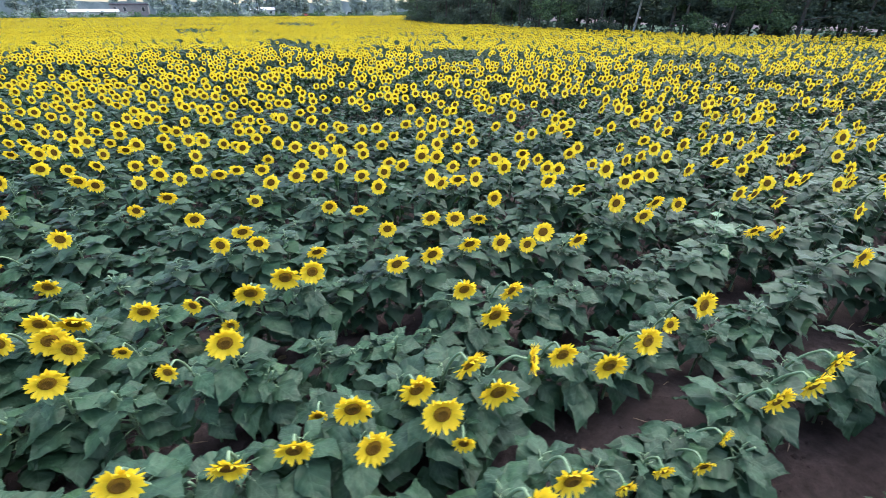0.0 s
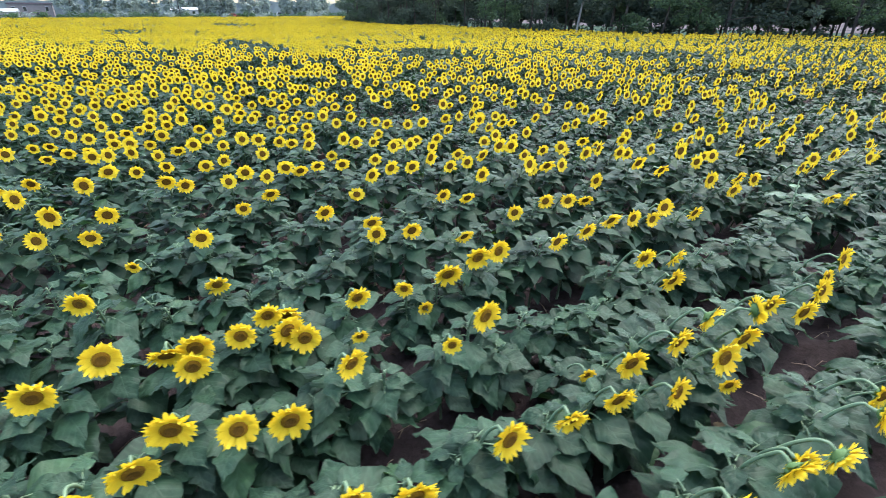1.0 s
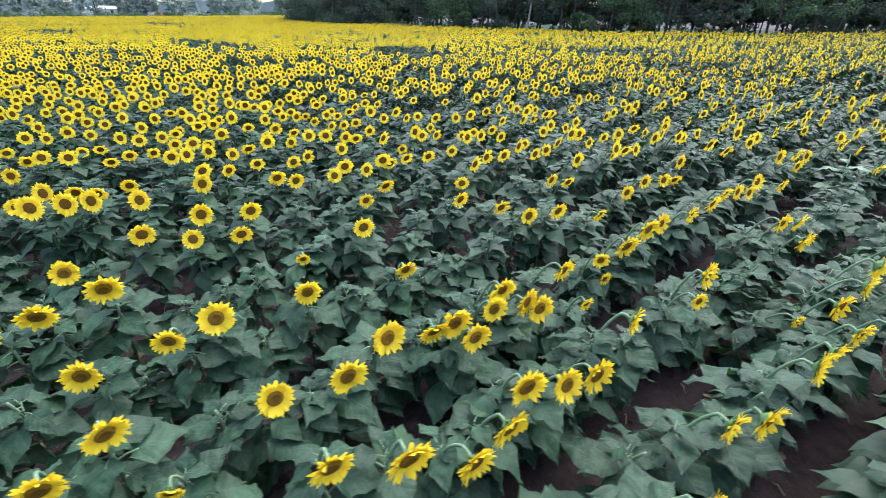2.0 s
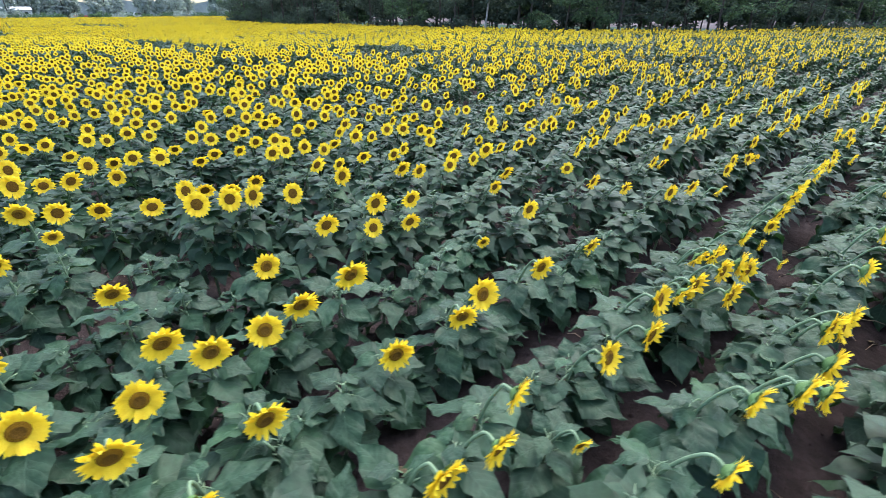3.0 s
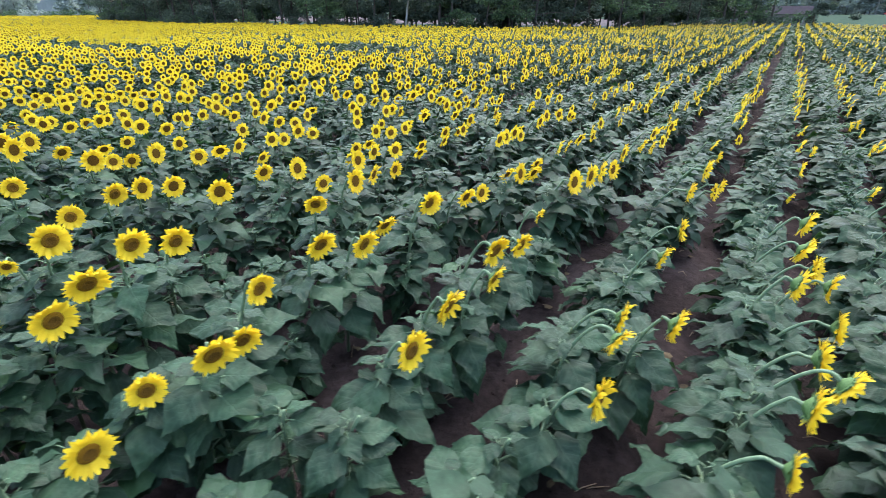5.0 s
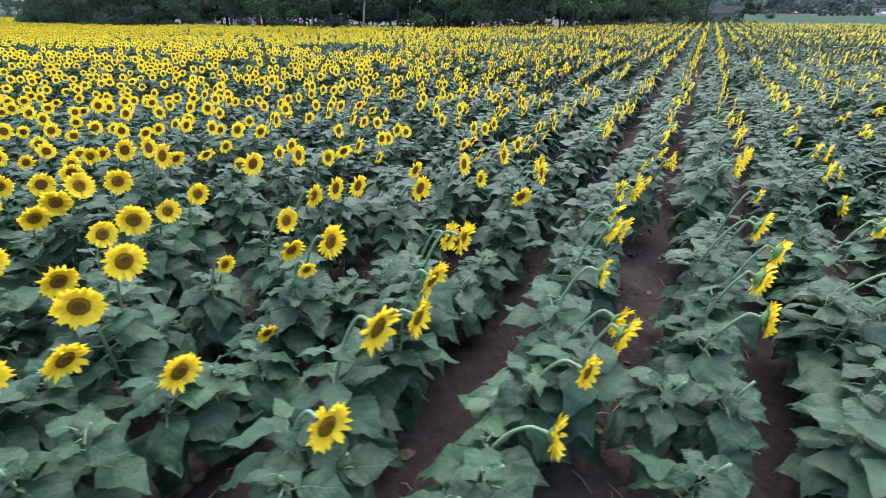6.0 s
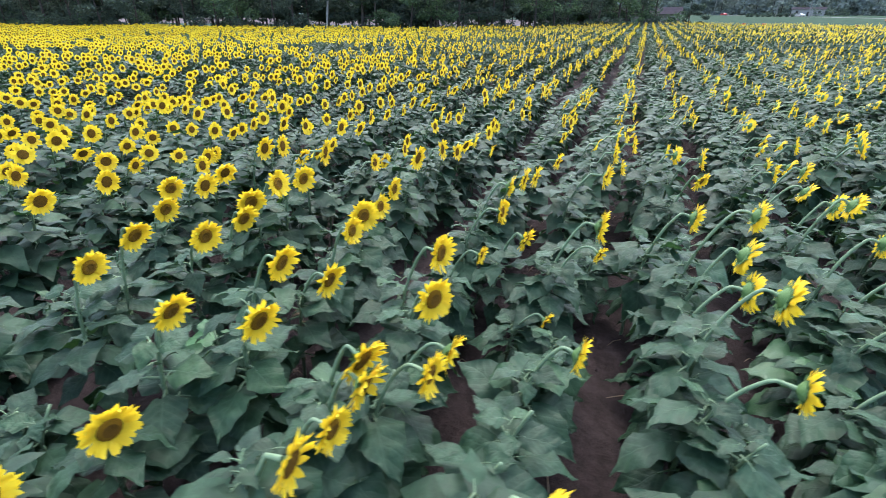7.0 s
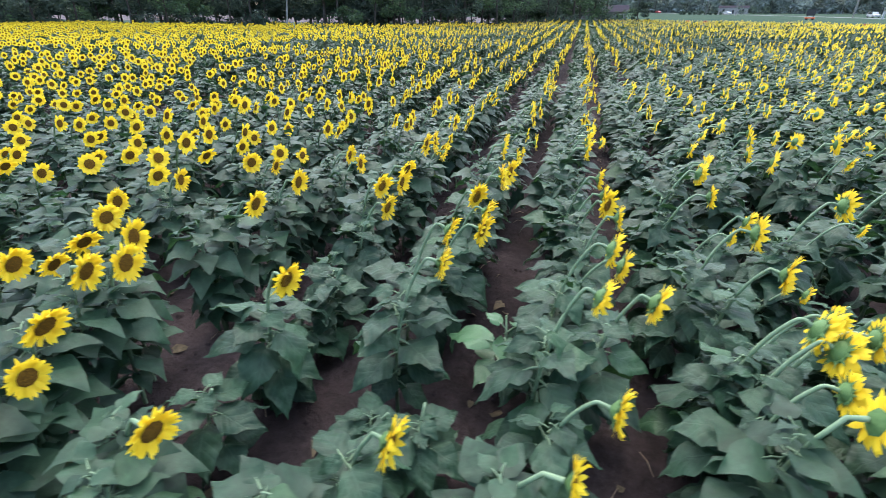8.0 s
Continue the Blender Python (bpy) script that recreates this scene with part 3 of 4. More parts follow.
sown_row(13, [(-9.25, 0.01, 0.78), (-8.42, -0.02, 1.08), (-8.13, -0.06, 1.15), (-7.8, 0.06, 1.04), (-7.44, 0.02, 0.98), (-7.24, -0.09, 1.02), (-7.12, 0.07, 1.1), (-6.86, 0.09, 1.06), (-6.38, -0.03, 1.13), (-5.63, 0.01, 0.84)])
sown_row(14, [(-9.48, -0.03, 0.85), (-8.63, 0, 1.01), (-7.45, 0.07, 0.93), (-7.29, -0.03, 1.03), (-7.04, 0.03, 0.96), (-6.77, -0.02, 0.98), (-6.28, 0, 1.07), (-6.06, 0.02, 1.04), (-4.34, 0.02, 1), (-4.21, -0.31, 0.84)])
sown_row(15, [(-8.92, -0.12, 1.06), (-8.75, -0.08, 1.02), (-8.56, -0.21, 1.06), (-8.21, -0.11, 1.06), (-7.76, -0.02, 0.97), (-7.3, 0.04, 0.98), (-6.74, 0.01, 0.92), (-6.51, 0.2, 0.91)])
sown_row(16, [(-8.38, -0.09, 0.86), (-8.12, -0.18, 0.91), (-7.92, -0.29, 0.94), (-7.38, -0.23, 0.93), (-6.72, -0.04, 0.9)])
sown_row(17, [(-7.25, 0.17, 0.89)])
sown_row(19, [(-6.23, -0.09, 0.87)])

PATCHES = ((-57, -3.6, 9, 2.2), (-30, 2.7, 7, 1.6), (-0.5, 18, 6, 3.0), (-75, 8, 12, 2.5), (8, 26, 5, 3), (-20, 9, 3, 1.5), (-14, 17, 2.5, 3))


def bare(x, y):
    """Patches where few flowers have opened."""
    for px, py, rx, ry in PATCHES:
        if ((x - px) / rx) ** 2 + ((y - py) / ry) ** 2 < 1:
            return True
    return noise.noise((x * 0.35, y * 0.22, 9)) > 0.38 or noise.noise((x * 1.1, y * 0.8, 4)) > 0.36


for k in range(-84, 227):
    x0 = FIRST - ROW * k
    y = -90.0 + rnd.random()
    while y < 78:
        d = plan_distance(x0, y)
        step = rnd.uniform(0.16, 0.32) if d < 60 else rnd.uniform(0.32, 0.6) if d < 100 else rnd.uniform(0.5, 0.9)
        y += step
        if k in sown and sown[k][0] - 0.15 < y < sown[k][1] + 0.15:
            continue
        x = x0 + rnd.gauss(0, 0.075)
        if not in_field(x, y) or rnd.random() < 0.07:
            continue
        h = 0.88 + 0.10 * noise.noise((x * 0.2, y * 0.2, 5)) + rnd.gauss(0, 0.06)
        shut = rnd.random() < (0.85 if bare(x, y) else 0.28 if x > -9 + 0.12 * max(0, 20 - y) and y > 3 else 0.2 if plan_distance(x, y) < 40 else 0.18)
        plants.append(Plant(x, y, h - (0.08 if shut else 0), "none" if shut else "open", rnd.uniform(0.084, 0.108)))

plants.sort(key=lambda p: plan_distance(p.x, p.y))
near, rest = plants[:240], plants[240:]

def between(a, b2):
    return [p for p in rest if a <= plan_distance(p.x, p.y) < b2]


fill_stuff("sunflower_row_plants", between(0, 2.7), lambda r, fl: middle_template(r, fl, True), 14, "close rows of flowering sunflowers with large dark green leaves")
fill_stuff("sunflower_rows", between(2.7, 8.0), lambda r, fl: middle_template(r, fl, False), 14, "dense rows of flowering sunflowers with dark green leaves")
fill_stuff("sunflower_belt", between(8.0, 17), lambda r, fl: far_template(r, fl, 54, 14), 16, "flowering sunflower rows with many small-looking green leaves")
fill_stuff("sunflower_field", between(17, 32), lambda r, fl: far_template(r, fl, 25, 12, 1.2), 16, "wide field of yellow sunflowers in full bloom")
fill_stuff("far_sunflowers", between(32, 60), lambda r, fl: far_template(r, fl, 6, 8, 2.0), 14, "far part of the field with dense yellow sunflowers")
fill_stuff("distant_sunflowers", between(60, 400), lambda r, fl: far_template(r, fl, 2, 6, 2.4), 14, "distant yellow sunflowers merging into one sheet")


# ---- trees ----
def leaf_cloud(r, centres, count, size, mat, name):
    """A crown of many small leaves in uneven clumps."""
    cs = np.array([c[:3] for c in centres])
    rad = np.array([c[3] for c in centres])
    g = np.random.RandomState(r.randrange(10 ** 6))
    pick = g.choice(len(cs), count, p=rad ** 2 / (rad ** 2).sum())
    d = g.normal(size=(count, 3))
    d /= np.linalg.norm(d, axis=1)[:, None]
    c = cs[pick] + d * (rad[pick] * g.uniform(0.25, 1.0, count) ** 0.6)[:, None] * np.array((1, 1, 0.7))
    a, b2 = g.normal(size=(count, 3)), g.normal(size=(count, 3))
    a[:, 2] *= 0.5
    a /= np.linalg.norm(a, axis=1)[:, None]
    b2 -= (a * b2).sum(1)[:, None] * a
    b2 /= np.linalg.norm(b2, axis=1)[:, None]
    s = size * g.uniform(0.6, 1.4, count)[:, None]
    v = np.stack([c - a * s, c + b2 * s * 0.5, c + a * s, c - b2 * s * 0.5], 1).reshape(-1, 3)
    q = np.arange(count)[:, None] * 4
    f = np.stack([q + (0, 1, 2), q + (0, 2, 3)], 1).reshape(-1, 3)
    return fast_mesh(name, v, f, np.zeros(len(f), dtype=np.int32), (mat,))


def tree(r, x, y, height, spread, low, leaves, size, mat, bark, label, group, lean=0.0, limbs=5, girth=0.7, kind="tree"):
    thing = new(kind)
    thing.matrix_basis = pose(x, y, -0.06)
    pts, p = [], Vector((0, 0, -0.2))
    drift = Vector((r.uniform(-0.05, 0.05) + lean, r.uniform(-0.05, 0.05), 1))
    for i in range(6):
        pts.append(p.copy())
        p += (drift + Vector((r.uniform(-0.06, 0.06), r.uniform(-0.06, 0.06), 0))) * height * 0.16
    base = (height * 0.013 + 0.03) * girth
    sh = Shape()
    sh.tube(pts, [base * s for s in (1.35, 1.0, 0.85, 0.65, 0.45, 0.2)], 8)
    part("trunk", sh.mesh("trunk", (bark,)), thing)
    clumps = []
    for i in range(limbs):
        u = low + (0.95 - low) * (i + r.random() * 0.6) / limbs
        s = u * 5
        start = pts[int(s)].lerp(pts[min(5, int(s) + 1)], s - int(s))
        a = i * 2.4 + r.uniform(-0.5, 0.5)
        reach = spread * (0.55 + 0.6 * math.sin(math.pi * min(1, 0.25 + u * 0.7))) * r.uniform(0.7, 1.1)
        end = start + Vector((math.cos(a) * reach, math.sin(a) * reach, height * r.uniform(-0.02, 0.10)))
        lb = Shape()
        lb.tube([start, start.lerp(end, 0.5) + Vector((0, 0, 0.05 * height * r.random())), end], (base * 0.4, base * 0.25, base * 0.08), 5)
        part("limb", lb.mesh("limb", (bark,)), thing)
        for t in (0.3, 0.55, 0.8, 1.05):
            c = start.lerp(end, t)
            clumps.append((c.x + r.uniform(-0.4, 0.4), c.y + r.uniform(-0.4, 0.4), c.z + r.uniform(-0.4, 0.3), spread * r.uniform(0.22, 0.42)))
    clumps.append((pts[5].x, pts[5].y, pts[5].z, spread * 0.4))
    part("crown", leaf_cloud(r, clumps, leaves, size, mat, "crown"), thing)
    return tagged(thing, label, "tree", group)


def far_tree(r, x, y, height, spread, leaves, size, label, group):
    """A tree seen from far off: trunk, and a full crown that hangs low, its leaf colour paled for haze."""
    thing = new("tree")
    thing.matrix_basis = pose(x, y, -0.06)
    sh = Shape()
    sh.tube([(0, 0, -0.2), (r.uniform(-0.2, 0.2), r.uniform(-0.2, 0.2), height * 0.5), (0, 0, height * 0.95)], (0.22, 0.15, 0.04), 6)
    part("trunk", sh.mesh("trunk", (bark_mat,)), thing)
    clumps = []
    for i in range(14):
        u = (i + r.random()) / 14
        q = spread * (0.35 + 0.75 * math.sin(math.pi * min(1, 0.22 + 0.72 * u))) * r.uniform(0.3, 1.0)
        a = r.uniform(0, 6.28)
        clumps.append((q * math.cos(a) * 0.8, q * math.sin(a) * 0.8, height * (0.07 + 0.86 * u), spread * r.uniform(0.35, 0.6)))
    part("crown", leaf_cloud(r, clumps, leaves, size, hazed_crown_mat, "crown"), thing)
    return tagged(thing, label, "tree", group)


def shrub(r, x, y, w, h, leaves, size, mat, label, group):
    thing = new("shrub")
    thing.matrix_basis = pose(x, y, -0.06)
    sh = Shape()
    clumps = []
    for i in range(6):
        a = r.uniform(0, 6.28)
        e = Vector((math.cos(a) * w * r.uniform(0.2, 0.8), math.sin(a) * w * r.uniform(0.2, 0.8), h * r.uniform(0.35, 0.85)))
        sh.tube([(0, 0, 0), e * 0.5 + Vector((0, 0, 0.1)), e], (0.03, 0.02, 0.008), 4)
        clumps.append((e.x, e.y, e.z, w * r.uniform(0.35, 0.6)))
        clumps.append((e.x * 0.7, e.y * 0.7, h * 0.25, w * 0.45))
    part("woody_stem", sh.mesh("woody_stem", (bark_mat,)), thing)
    part("foliage", leaf_cloud(r, clumps, leaves, size, mat, "foliage"), thing)
    return tagged(thing, label, "shrub", group)


tr = random.Random(31)
# the wood: four staggered lines of trees along the field's edge, with undergrowth between them
def wood_place(x, off):
    """A place off metres inside the wood, seen from the field's edge at x."""
    slope = (wood_edge(x + 0.5) - wood_edge(x - 0.5))
    k = 1 / math.sqrt(1 + slope * slope)
    return x - slope * k * off, wood_edge(x) + k * off, k


x = -102.0
while x < -5:
    for row in range(4):
        px, py, k = wood_place(x + tr.uniform(-0.8, 0.8), 2.0 + 3.6 * row + tr.uniform(-1.1, 1.1))
        if math.hypot(px + 37.2, py - 33.4) < 2.6:
            continue
        light = tr.random() < (0.45 if row == 0 else 0.12)
        tree(tr, px, py, tr.uniform(7, 10.5), tr.uniform(1.9, 2.9), (tr.uniform(0.05, 0.12) if tr.random() < 0.3 else tr.uniform(0.16, 0.26)) if row == 0 else tr.uniform(0.24, 0.34), (1900, 900, 600, 600)[row], tr.uniform(0.11, 0.15) * (1, 1.8, 2.9, 3.9)[row], crown_light_mat if light else crown_mat, bark_mat,
             "tall leafy tree with dark trunk at the wood edge", "trees of the wood", girth=tr.uniform(0.55, 0.95))
    x += tr.uniform(2.4, 3.6) * k
x = -103.0
while x < -5:
    px, py, k = wood_place(x, tr.uniform(0.8, 15) if x > -60 else tr.uniform(0.5, 6))
    if math.hypot(px + 37.2, py - 33.0) > 2.4:
        tall = 1.0 if x < -62 or tr.random() < 0.15 else tr.uniform(0.42, 0.62)
        shrub(tr, px, py, tr.uniform(1.1, 2.0) * (0.4 + 0.6 * tall), tr.uniform(1.0, 3.2) * tall, 320, 0.15 * (0.5 + 0.5 * tall), crown_light_mat if tr.random() < 0.35 else crown_mat,
              "dark green undergrowth below the trees", "undergrowth of the wood")
    x += tr.uniform(0.55, 1.0) * k
tree(tr, -37.6, 34.4, 13, 1.6, 0.6, 500, 0.16, crown_mat, birch_mat, "slender pale-barked tree leaning at the wood edge", "trees of the wood", lean=0.16, girth=0.5)

# ---- the distance ----
wall_mat = grainy("pale_wall", [(0.3, (0.24, 0.23, 0.23)), (0.7, (0.31, 0.30, 0.30))], 0.9, 0.1, 1.5, 0.2)
tan_mat = grainy("tan_wall", [(0.3, (0.17, 0.15, 0.155)), (0.7, (0.21, 0.19, 0.19))], 0.9, 0.1, 0.6, 0.2)
roof_mat = grainy("grey_shingles", [(0.3, (0.03, 0.027, 0.033)), (0.7, (0.048, 0.043, 0.052))], 1.0, 0.0, 3.0, 0.4, 0.02)
white_mat = grainy("white_metal", [(0.3, (0.33, 0.34, 0.35)), (0.7, (0.40, 0.40, 0.40))], 0.5, 0.4, 0.8, 0.05)
red_mat = grainy("red_paint", [(0.3, (0.35, 0.04, 0.04)), (0.7, (0.45, 0.06, 0.06))], 0.4, 0.5, 2.0, 0.05)
orange_mat = grainy("orange_plastic", [(0.3, (0.70, 0.10, 0.03)), (0.7, (0.82, 0.16, 0.05))], 0.5, 0.4, 5.0, 0.05)
black_mat = grainy("black_rubber", [(0.3, (0.015, 0.015, 0.016)), (0.7, (0.03, 0.03, 0.03))], 0.7, 0.2, 5.0, 0.1)
panel_mat = grainy("dark_panel", [(0.3, (0.02, 0.022, 0.025)), (0.7, (0.035, 0.037, 0.04))], 0.5, 0.3, 2.0, 0.05)
pole_mat = grainy("grey_timber", [(0.3, (0.16, 0.15, 0.14)), (0.7, (0.27, 0.26, 0.25))], 0.95, 0.1, 3.0, 0.5, 0.02)
glass_mat, n, l, b = material("dark_glass", 0.08, 0.6)
b.inputs["Base Color"].default_value = (0.02, 0.025, 0.03, 1)


def strip(name, pts, width, z, mat, label, category):
    sh = Shape()
    left, right = [], []
    for i, p in enumerate(pts):
        d = (Vector(pts[min(i + 1, len(pts) - 1)]) - Vector(pts[max(i - 1, 0)])).normalized()
        q = Vector((-d.y, d.x)) * width / 2
        left.append((p[0] + q.x, p[1] + q.y, z))
        right.append((p[0] - q.x, p[1] - q.y, z))
    k = len(pts)
    sh.add(left + right, [(i, k + i, k + i + 1, i + 1) for i in range(k - 1)])
    return tagged(new(name, sh.mesh(name, (mat,))), label, category, kind="structure")


lot_mat = grainy("pale_gravel", [(0.35, (0.05, 0.045, 0.045)), (0.5, (0.10, 0.087, 0.092)), (0.65, (0.17, 0.15, 0.157))], 1.0, 0.0, 0.35, 0.3)
strip("gravel_lot", [(-190, 122), (-120, 110), (-60, 108), (-14, 116)], 72, -0.04, lot_mat, "pale gravel lot seen between the trunks of the wood", "ground")
strip("road", [(-36.8, 529.1), (32.7, 386.2), (61.5, 297.1), (73.5, 220.2), (76.2, 167.1), (80.0, 70.7), (81.0, -90.0)], 6.5, -0.04, road_mat, "grey asphalt road beyond the mown grass", "road")
strip("far_road", [(-233.1, -174.0), (-238.9, -78.5), (-256.0, -2.8), (-263.5, 83.2), (-270.9, 198.4)], 7, -0.04, road_mat, "pale grey road beyond the far end of the field", "road")


def box_part(name, dims, mat, parent, label=""):
    sh = Shape()
    sh.box(*dims)
    return part(name, sh.mesh(name, (mat,), False), parent, label)


def building(name, x, y, turn, w, d, h, rise, wall, roof, windows, label, category):
    """Walls, a pitched roof with eaves, windows with frames, and a door, on the front that looks along -y."""
    thing = new(name)
    thing.matrix_basis = pose(x, y, -0.06, 0, 0, turn)
    box_part("wall", (-w / 2, -d / 2, 0, w / 2, d / 2, h), wall, thing)
    sh, e = Shape(), 0.4
    sh.add([(-w / 2 - e, -d / 2 - e, h), (w / 2 + e, -d / 2 - e, h), (w / 2 + e, d / 2 + e, h), (-w / 2 - e, d / 2 + e, h), (-w / 2 - e, 0, h + rise), (w / 2 + e, 0, h + rise)],
           [(0, 1, 5, 4), (2, 3, 4, 5), (0, 4, 3), (1, 2, 5), (0, 3, 2, 1)])
    part("roof", sh.mesh("roof", (roof,), False), thing)
    for i in range(windows):
        cx = -w / 2 + w * (i + 0.5) / windows
        if i == windows // 2:
            box_part("door", (cx - 0.5, -d / 2 - 0.05, 0, cx + 0.5, -d / 2 + 0.01, min(2.1, h * 0.8)), panel_mat, thing)
            continue
        fr = box_part("window", (cx - 0.7, -d / 2 - 0.06, h * 0.38, cx + 0.7, -d / 2 + 0.01, h * 0.8), white_mat, thing)
        box_part("pane", (cx - 0.6, -d / 2 - 0.08, h * 0.41, cx + 0.6, -d / 2 - 0.062, h * 0.77), glass_mat, fr)
    return tagged(thing, label, category)


building("house", -8.6, 84.0, 0, 11, 7, 1.9, 1.0, tan_mat, roof_mat, 5, "low house with pale walls and a grey pitched roof", "house")
building("white_shed", 78.9, 354.1, -12, 16, 8, 3.4, 1.2, wall_mat, roof_mat, 3, "pale shed with a grey roof behind the road", "shed")
building("warehouse", -326.3, -50.6, 95, 17, 16, 5.6, 0.6, tan_mat, roof_mat, 4, "large plain tan building far beyond the field", "building")
building("long_shed", -293.1, -64.1, 95, 26, 9, 2.3, 1.2, wall_mat, white_mat, 6, "long low shed with a white metal roof", "shed")
building("white_shed", -300.2, 15.4, 90, 12, 7, 3.0, 1.3, white_mat, white_mat, 3, "small white metal shed far beyond the field", "shed")


def utility_pole(x, y, h, turn):
    thing = new("utility_pole")
    thing.matrix_basis = pose(x, y, -0.1, 0, 0, turn)
    sh = Shape()
    sh.tube([(0, 0, 0), (0.02, 0, h * 0.5), (0, 0.02, h)], (0.17, 0.145, 0.12), 8)
    part("pole", sh.mesh("pole", (pole_mat,)), thing)
    arm = box_part("crossarm", (-1.2, -0.06, h - 0.7, 1.2, 0.06, h - 0.57), pole_mat, thing)
    for px in (-1.1, -0.45, 0.45, 1.1):
        ins = Shape()
        ins.tube([(px, 0, h - 0.57), (px, 0, h - 0.5), (px, 0, h - 0.43)], (0.03, 0.055, 0.03), 6)
        part("insulator", ins.mesh("insulator", (white_mat,)), arm)
    return tagged(thing, "weathered grey timber utility pole beside the road", "utility pole", "utility poles along the road")


POLES = [(31.2, 365.4), (45.0, 260.6), (48.1, 222.5), (68.9, 175.9), (85.6, 124.2), (89.9, 57.9)]
for (x, y) in POLES:
    utility_pole(x, y, 10.5, 20)
for i in range(len(POLES) - 1):
    for px, drop in ((-1.1, 0), (1.1, 0), (0, 3.2)):
        sh = Shape()
        (x0, y0), (x1, y1) = POLES[i], POLES[i + 1]
        sh.tube([(x0 + px + (x1 - x0) * t / 8, y0 + (y1 - y0) * t / 8, 9.95 - drop - 1.0 * (1 - (t / 4 - 1) ** 2)) for t in range(9)], [0.022] * 9, 4)
        tagged(new("overhead_wire", sh.mesh("overhead_wire", (black_mat,))), "sagging black overhead wire between utility poles", "wire", "overhead wires")


def vehicle(name, x, y, turn, paint, tall, label, category):
    """A car along x: a body of one outline with bonnet and cabin, side glass, lamps and four wheels."""
    thing = new(name)
    thing.matrix_basis = pose(x, y, -0.035, 0, 0, turn)
    outline = [(-2.2, 0.35), (2.2, 0.35), (2.25, 0.75), (2.05, 0.92), (1.1, 1.0), (0.45, tall), (-1.45, tall), (-2.1, 1.05), (-2.25, 0.8)]
    sh = Shape()
    k = len(outline)
    sh.add([(px, -0.88, pz) for px, pz in outline] + [(px, 0.88, pz) for px, pz in outline], [tuple(range(k)), tuple(range(2 * k - 1, k - 1, -1))] + [(i, k + i, k + (i + 1) % k, (i + 1) % k) for i in range(k)])
    part("body", sh.mesh("body", (paint,), False), thing)
    for side in (-0.885, 0.885):
        g = Shape()
        g.add([(0.95, side, 1.02), (0.38, side, tall - 0.08), (-1.35, side, tall - 0.08), (-1.9, side, 1.05)], [(0, 1, 2, 3)])
        part("side_window", g.mesh("side_window", (glass_mat,), False), thing)
        for wx in (-1.4, 1.35):
            w = Shape()
            w.tube([(wx, side - 0.1, 0.33), (wx, side + 0.1, 0.33)], (0.33, 0.33), 12)
            wheel = part("tyre", w.mesh("tyre", (black_mat,), False), thing)
            rm = Shape()
            rm.tube([(wx, side - 0.11, 0.33), (wx, side + 0.11, 0.33)], (0.19, 0.19), 10)
            part("rim", rm.mesh("rim", (white_mat,), False), wheel)
    for ly in (-0.62, 0.62):
        box_part("headlight", (2.2, ly - 0.18, 0.68, 2.27, ly + 0.18, 0.82), white_mat, thing)
    return tagged(thing, label, category)


vehicle("car", 61.6, 292.7, -62, white_mat, 1.45, "small white car on the far road", "car")
vehicle("pickup_truck", 82.6, 194.9, -85, white_mat, 1.75, "pale pickup truck on the road beyond the field", "truck")
vehicle("car", 37.1, 366.6, -64, red_mat, 1.45, "dark red car on the far road", "car")
vehicle("van", -254.9, 53.7, 90, white_mat, 2.0, "white van on the road past the far field end", "van")
vehicle("car", -250.5, 32.0, 90, red_mat, 1.5, "red car on the road past the far field end", "car")

sign = new("sign_board")
sign.matrix_basis = pose(45.0, 141.1, -0.06, 0, 0, 18)
box_part("panel", (-1.15, -0.05, 1.0, 1.15, 0.05, 2.5), panel_mat, sign, "dark blank panel")
box_part("trailer", (-1.0, -0.4, 0.35, 1.0, 0.4, 0.6), orange_mat, sign, "orange base")
for px in (-0.8, 0.8):
    box_part("post", (px - 0.05, -0.05, 0.6, px + 0.05, 0.04, 1.0), panel_mat, sign)
    box_part("leg", (px - 0.08, -0.35, 0.0, px + 0.08, 0.35, 0.35), black_mat, sign)
tagged(sign, "dark sign board on an orange roadside trailer", "sign")

pillar = new("marker_post")
pillar.matrix_basis = pose(69.2, 159.9, -0.06)
box_part("post", (-0.25, -0.12, 0, 0.25, 0.12, 2.1), white_mat, pillar)
box_part("foot", (-0.35, -0.2, 0, 0.35, 0.2, 0.12), pole_mat, pillar)
tagged(pillar, "tall white marker post at the roadside", "post")


def marker(x, y):
    """A traffic drum: three stepped bands on a black foot."""
    thing = new("traffic_drum")
    thing.matrix_basis = pose(x, y, -0.06)
    for i in range(4):
        sh = Shape()
        r0 = 0.3 - 0.02 * i
        sh.tube([(0, 0, 0.06 + 0.21 * i), (0, 0, 0.06 + 0.21 * (i + 1))], (r0, r0 - 0.01), 12)
        part("band", sh.mesh("band", (orange_mat if i % 2 == 0 else red_mat,), False), thing)
    sh = Shape()
    sh.tube([(0, 0, 0), (0, 0, 0.06)], (0.4, 0.38), 12)
    part("foot", sh.mesh("foot", (black_mat,), False), thing)
    return tagged(thing, "orange-red traffic drum standing at the field margin", "drum", "traffic drums along the margin")


for x, y in ((4.2, 68.6), (6.2, 67.2), (14.4, 61.8), (20.5, 57.5)):
    marker(x, y)

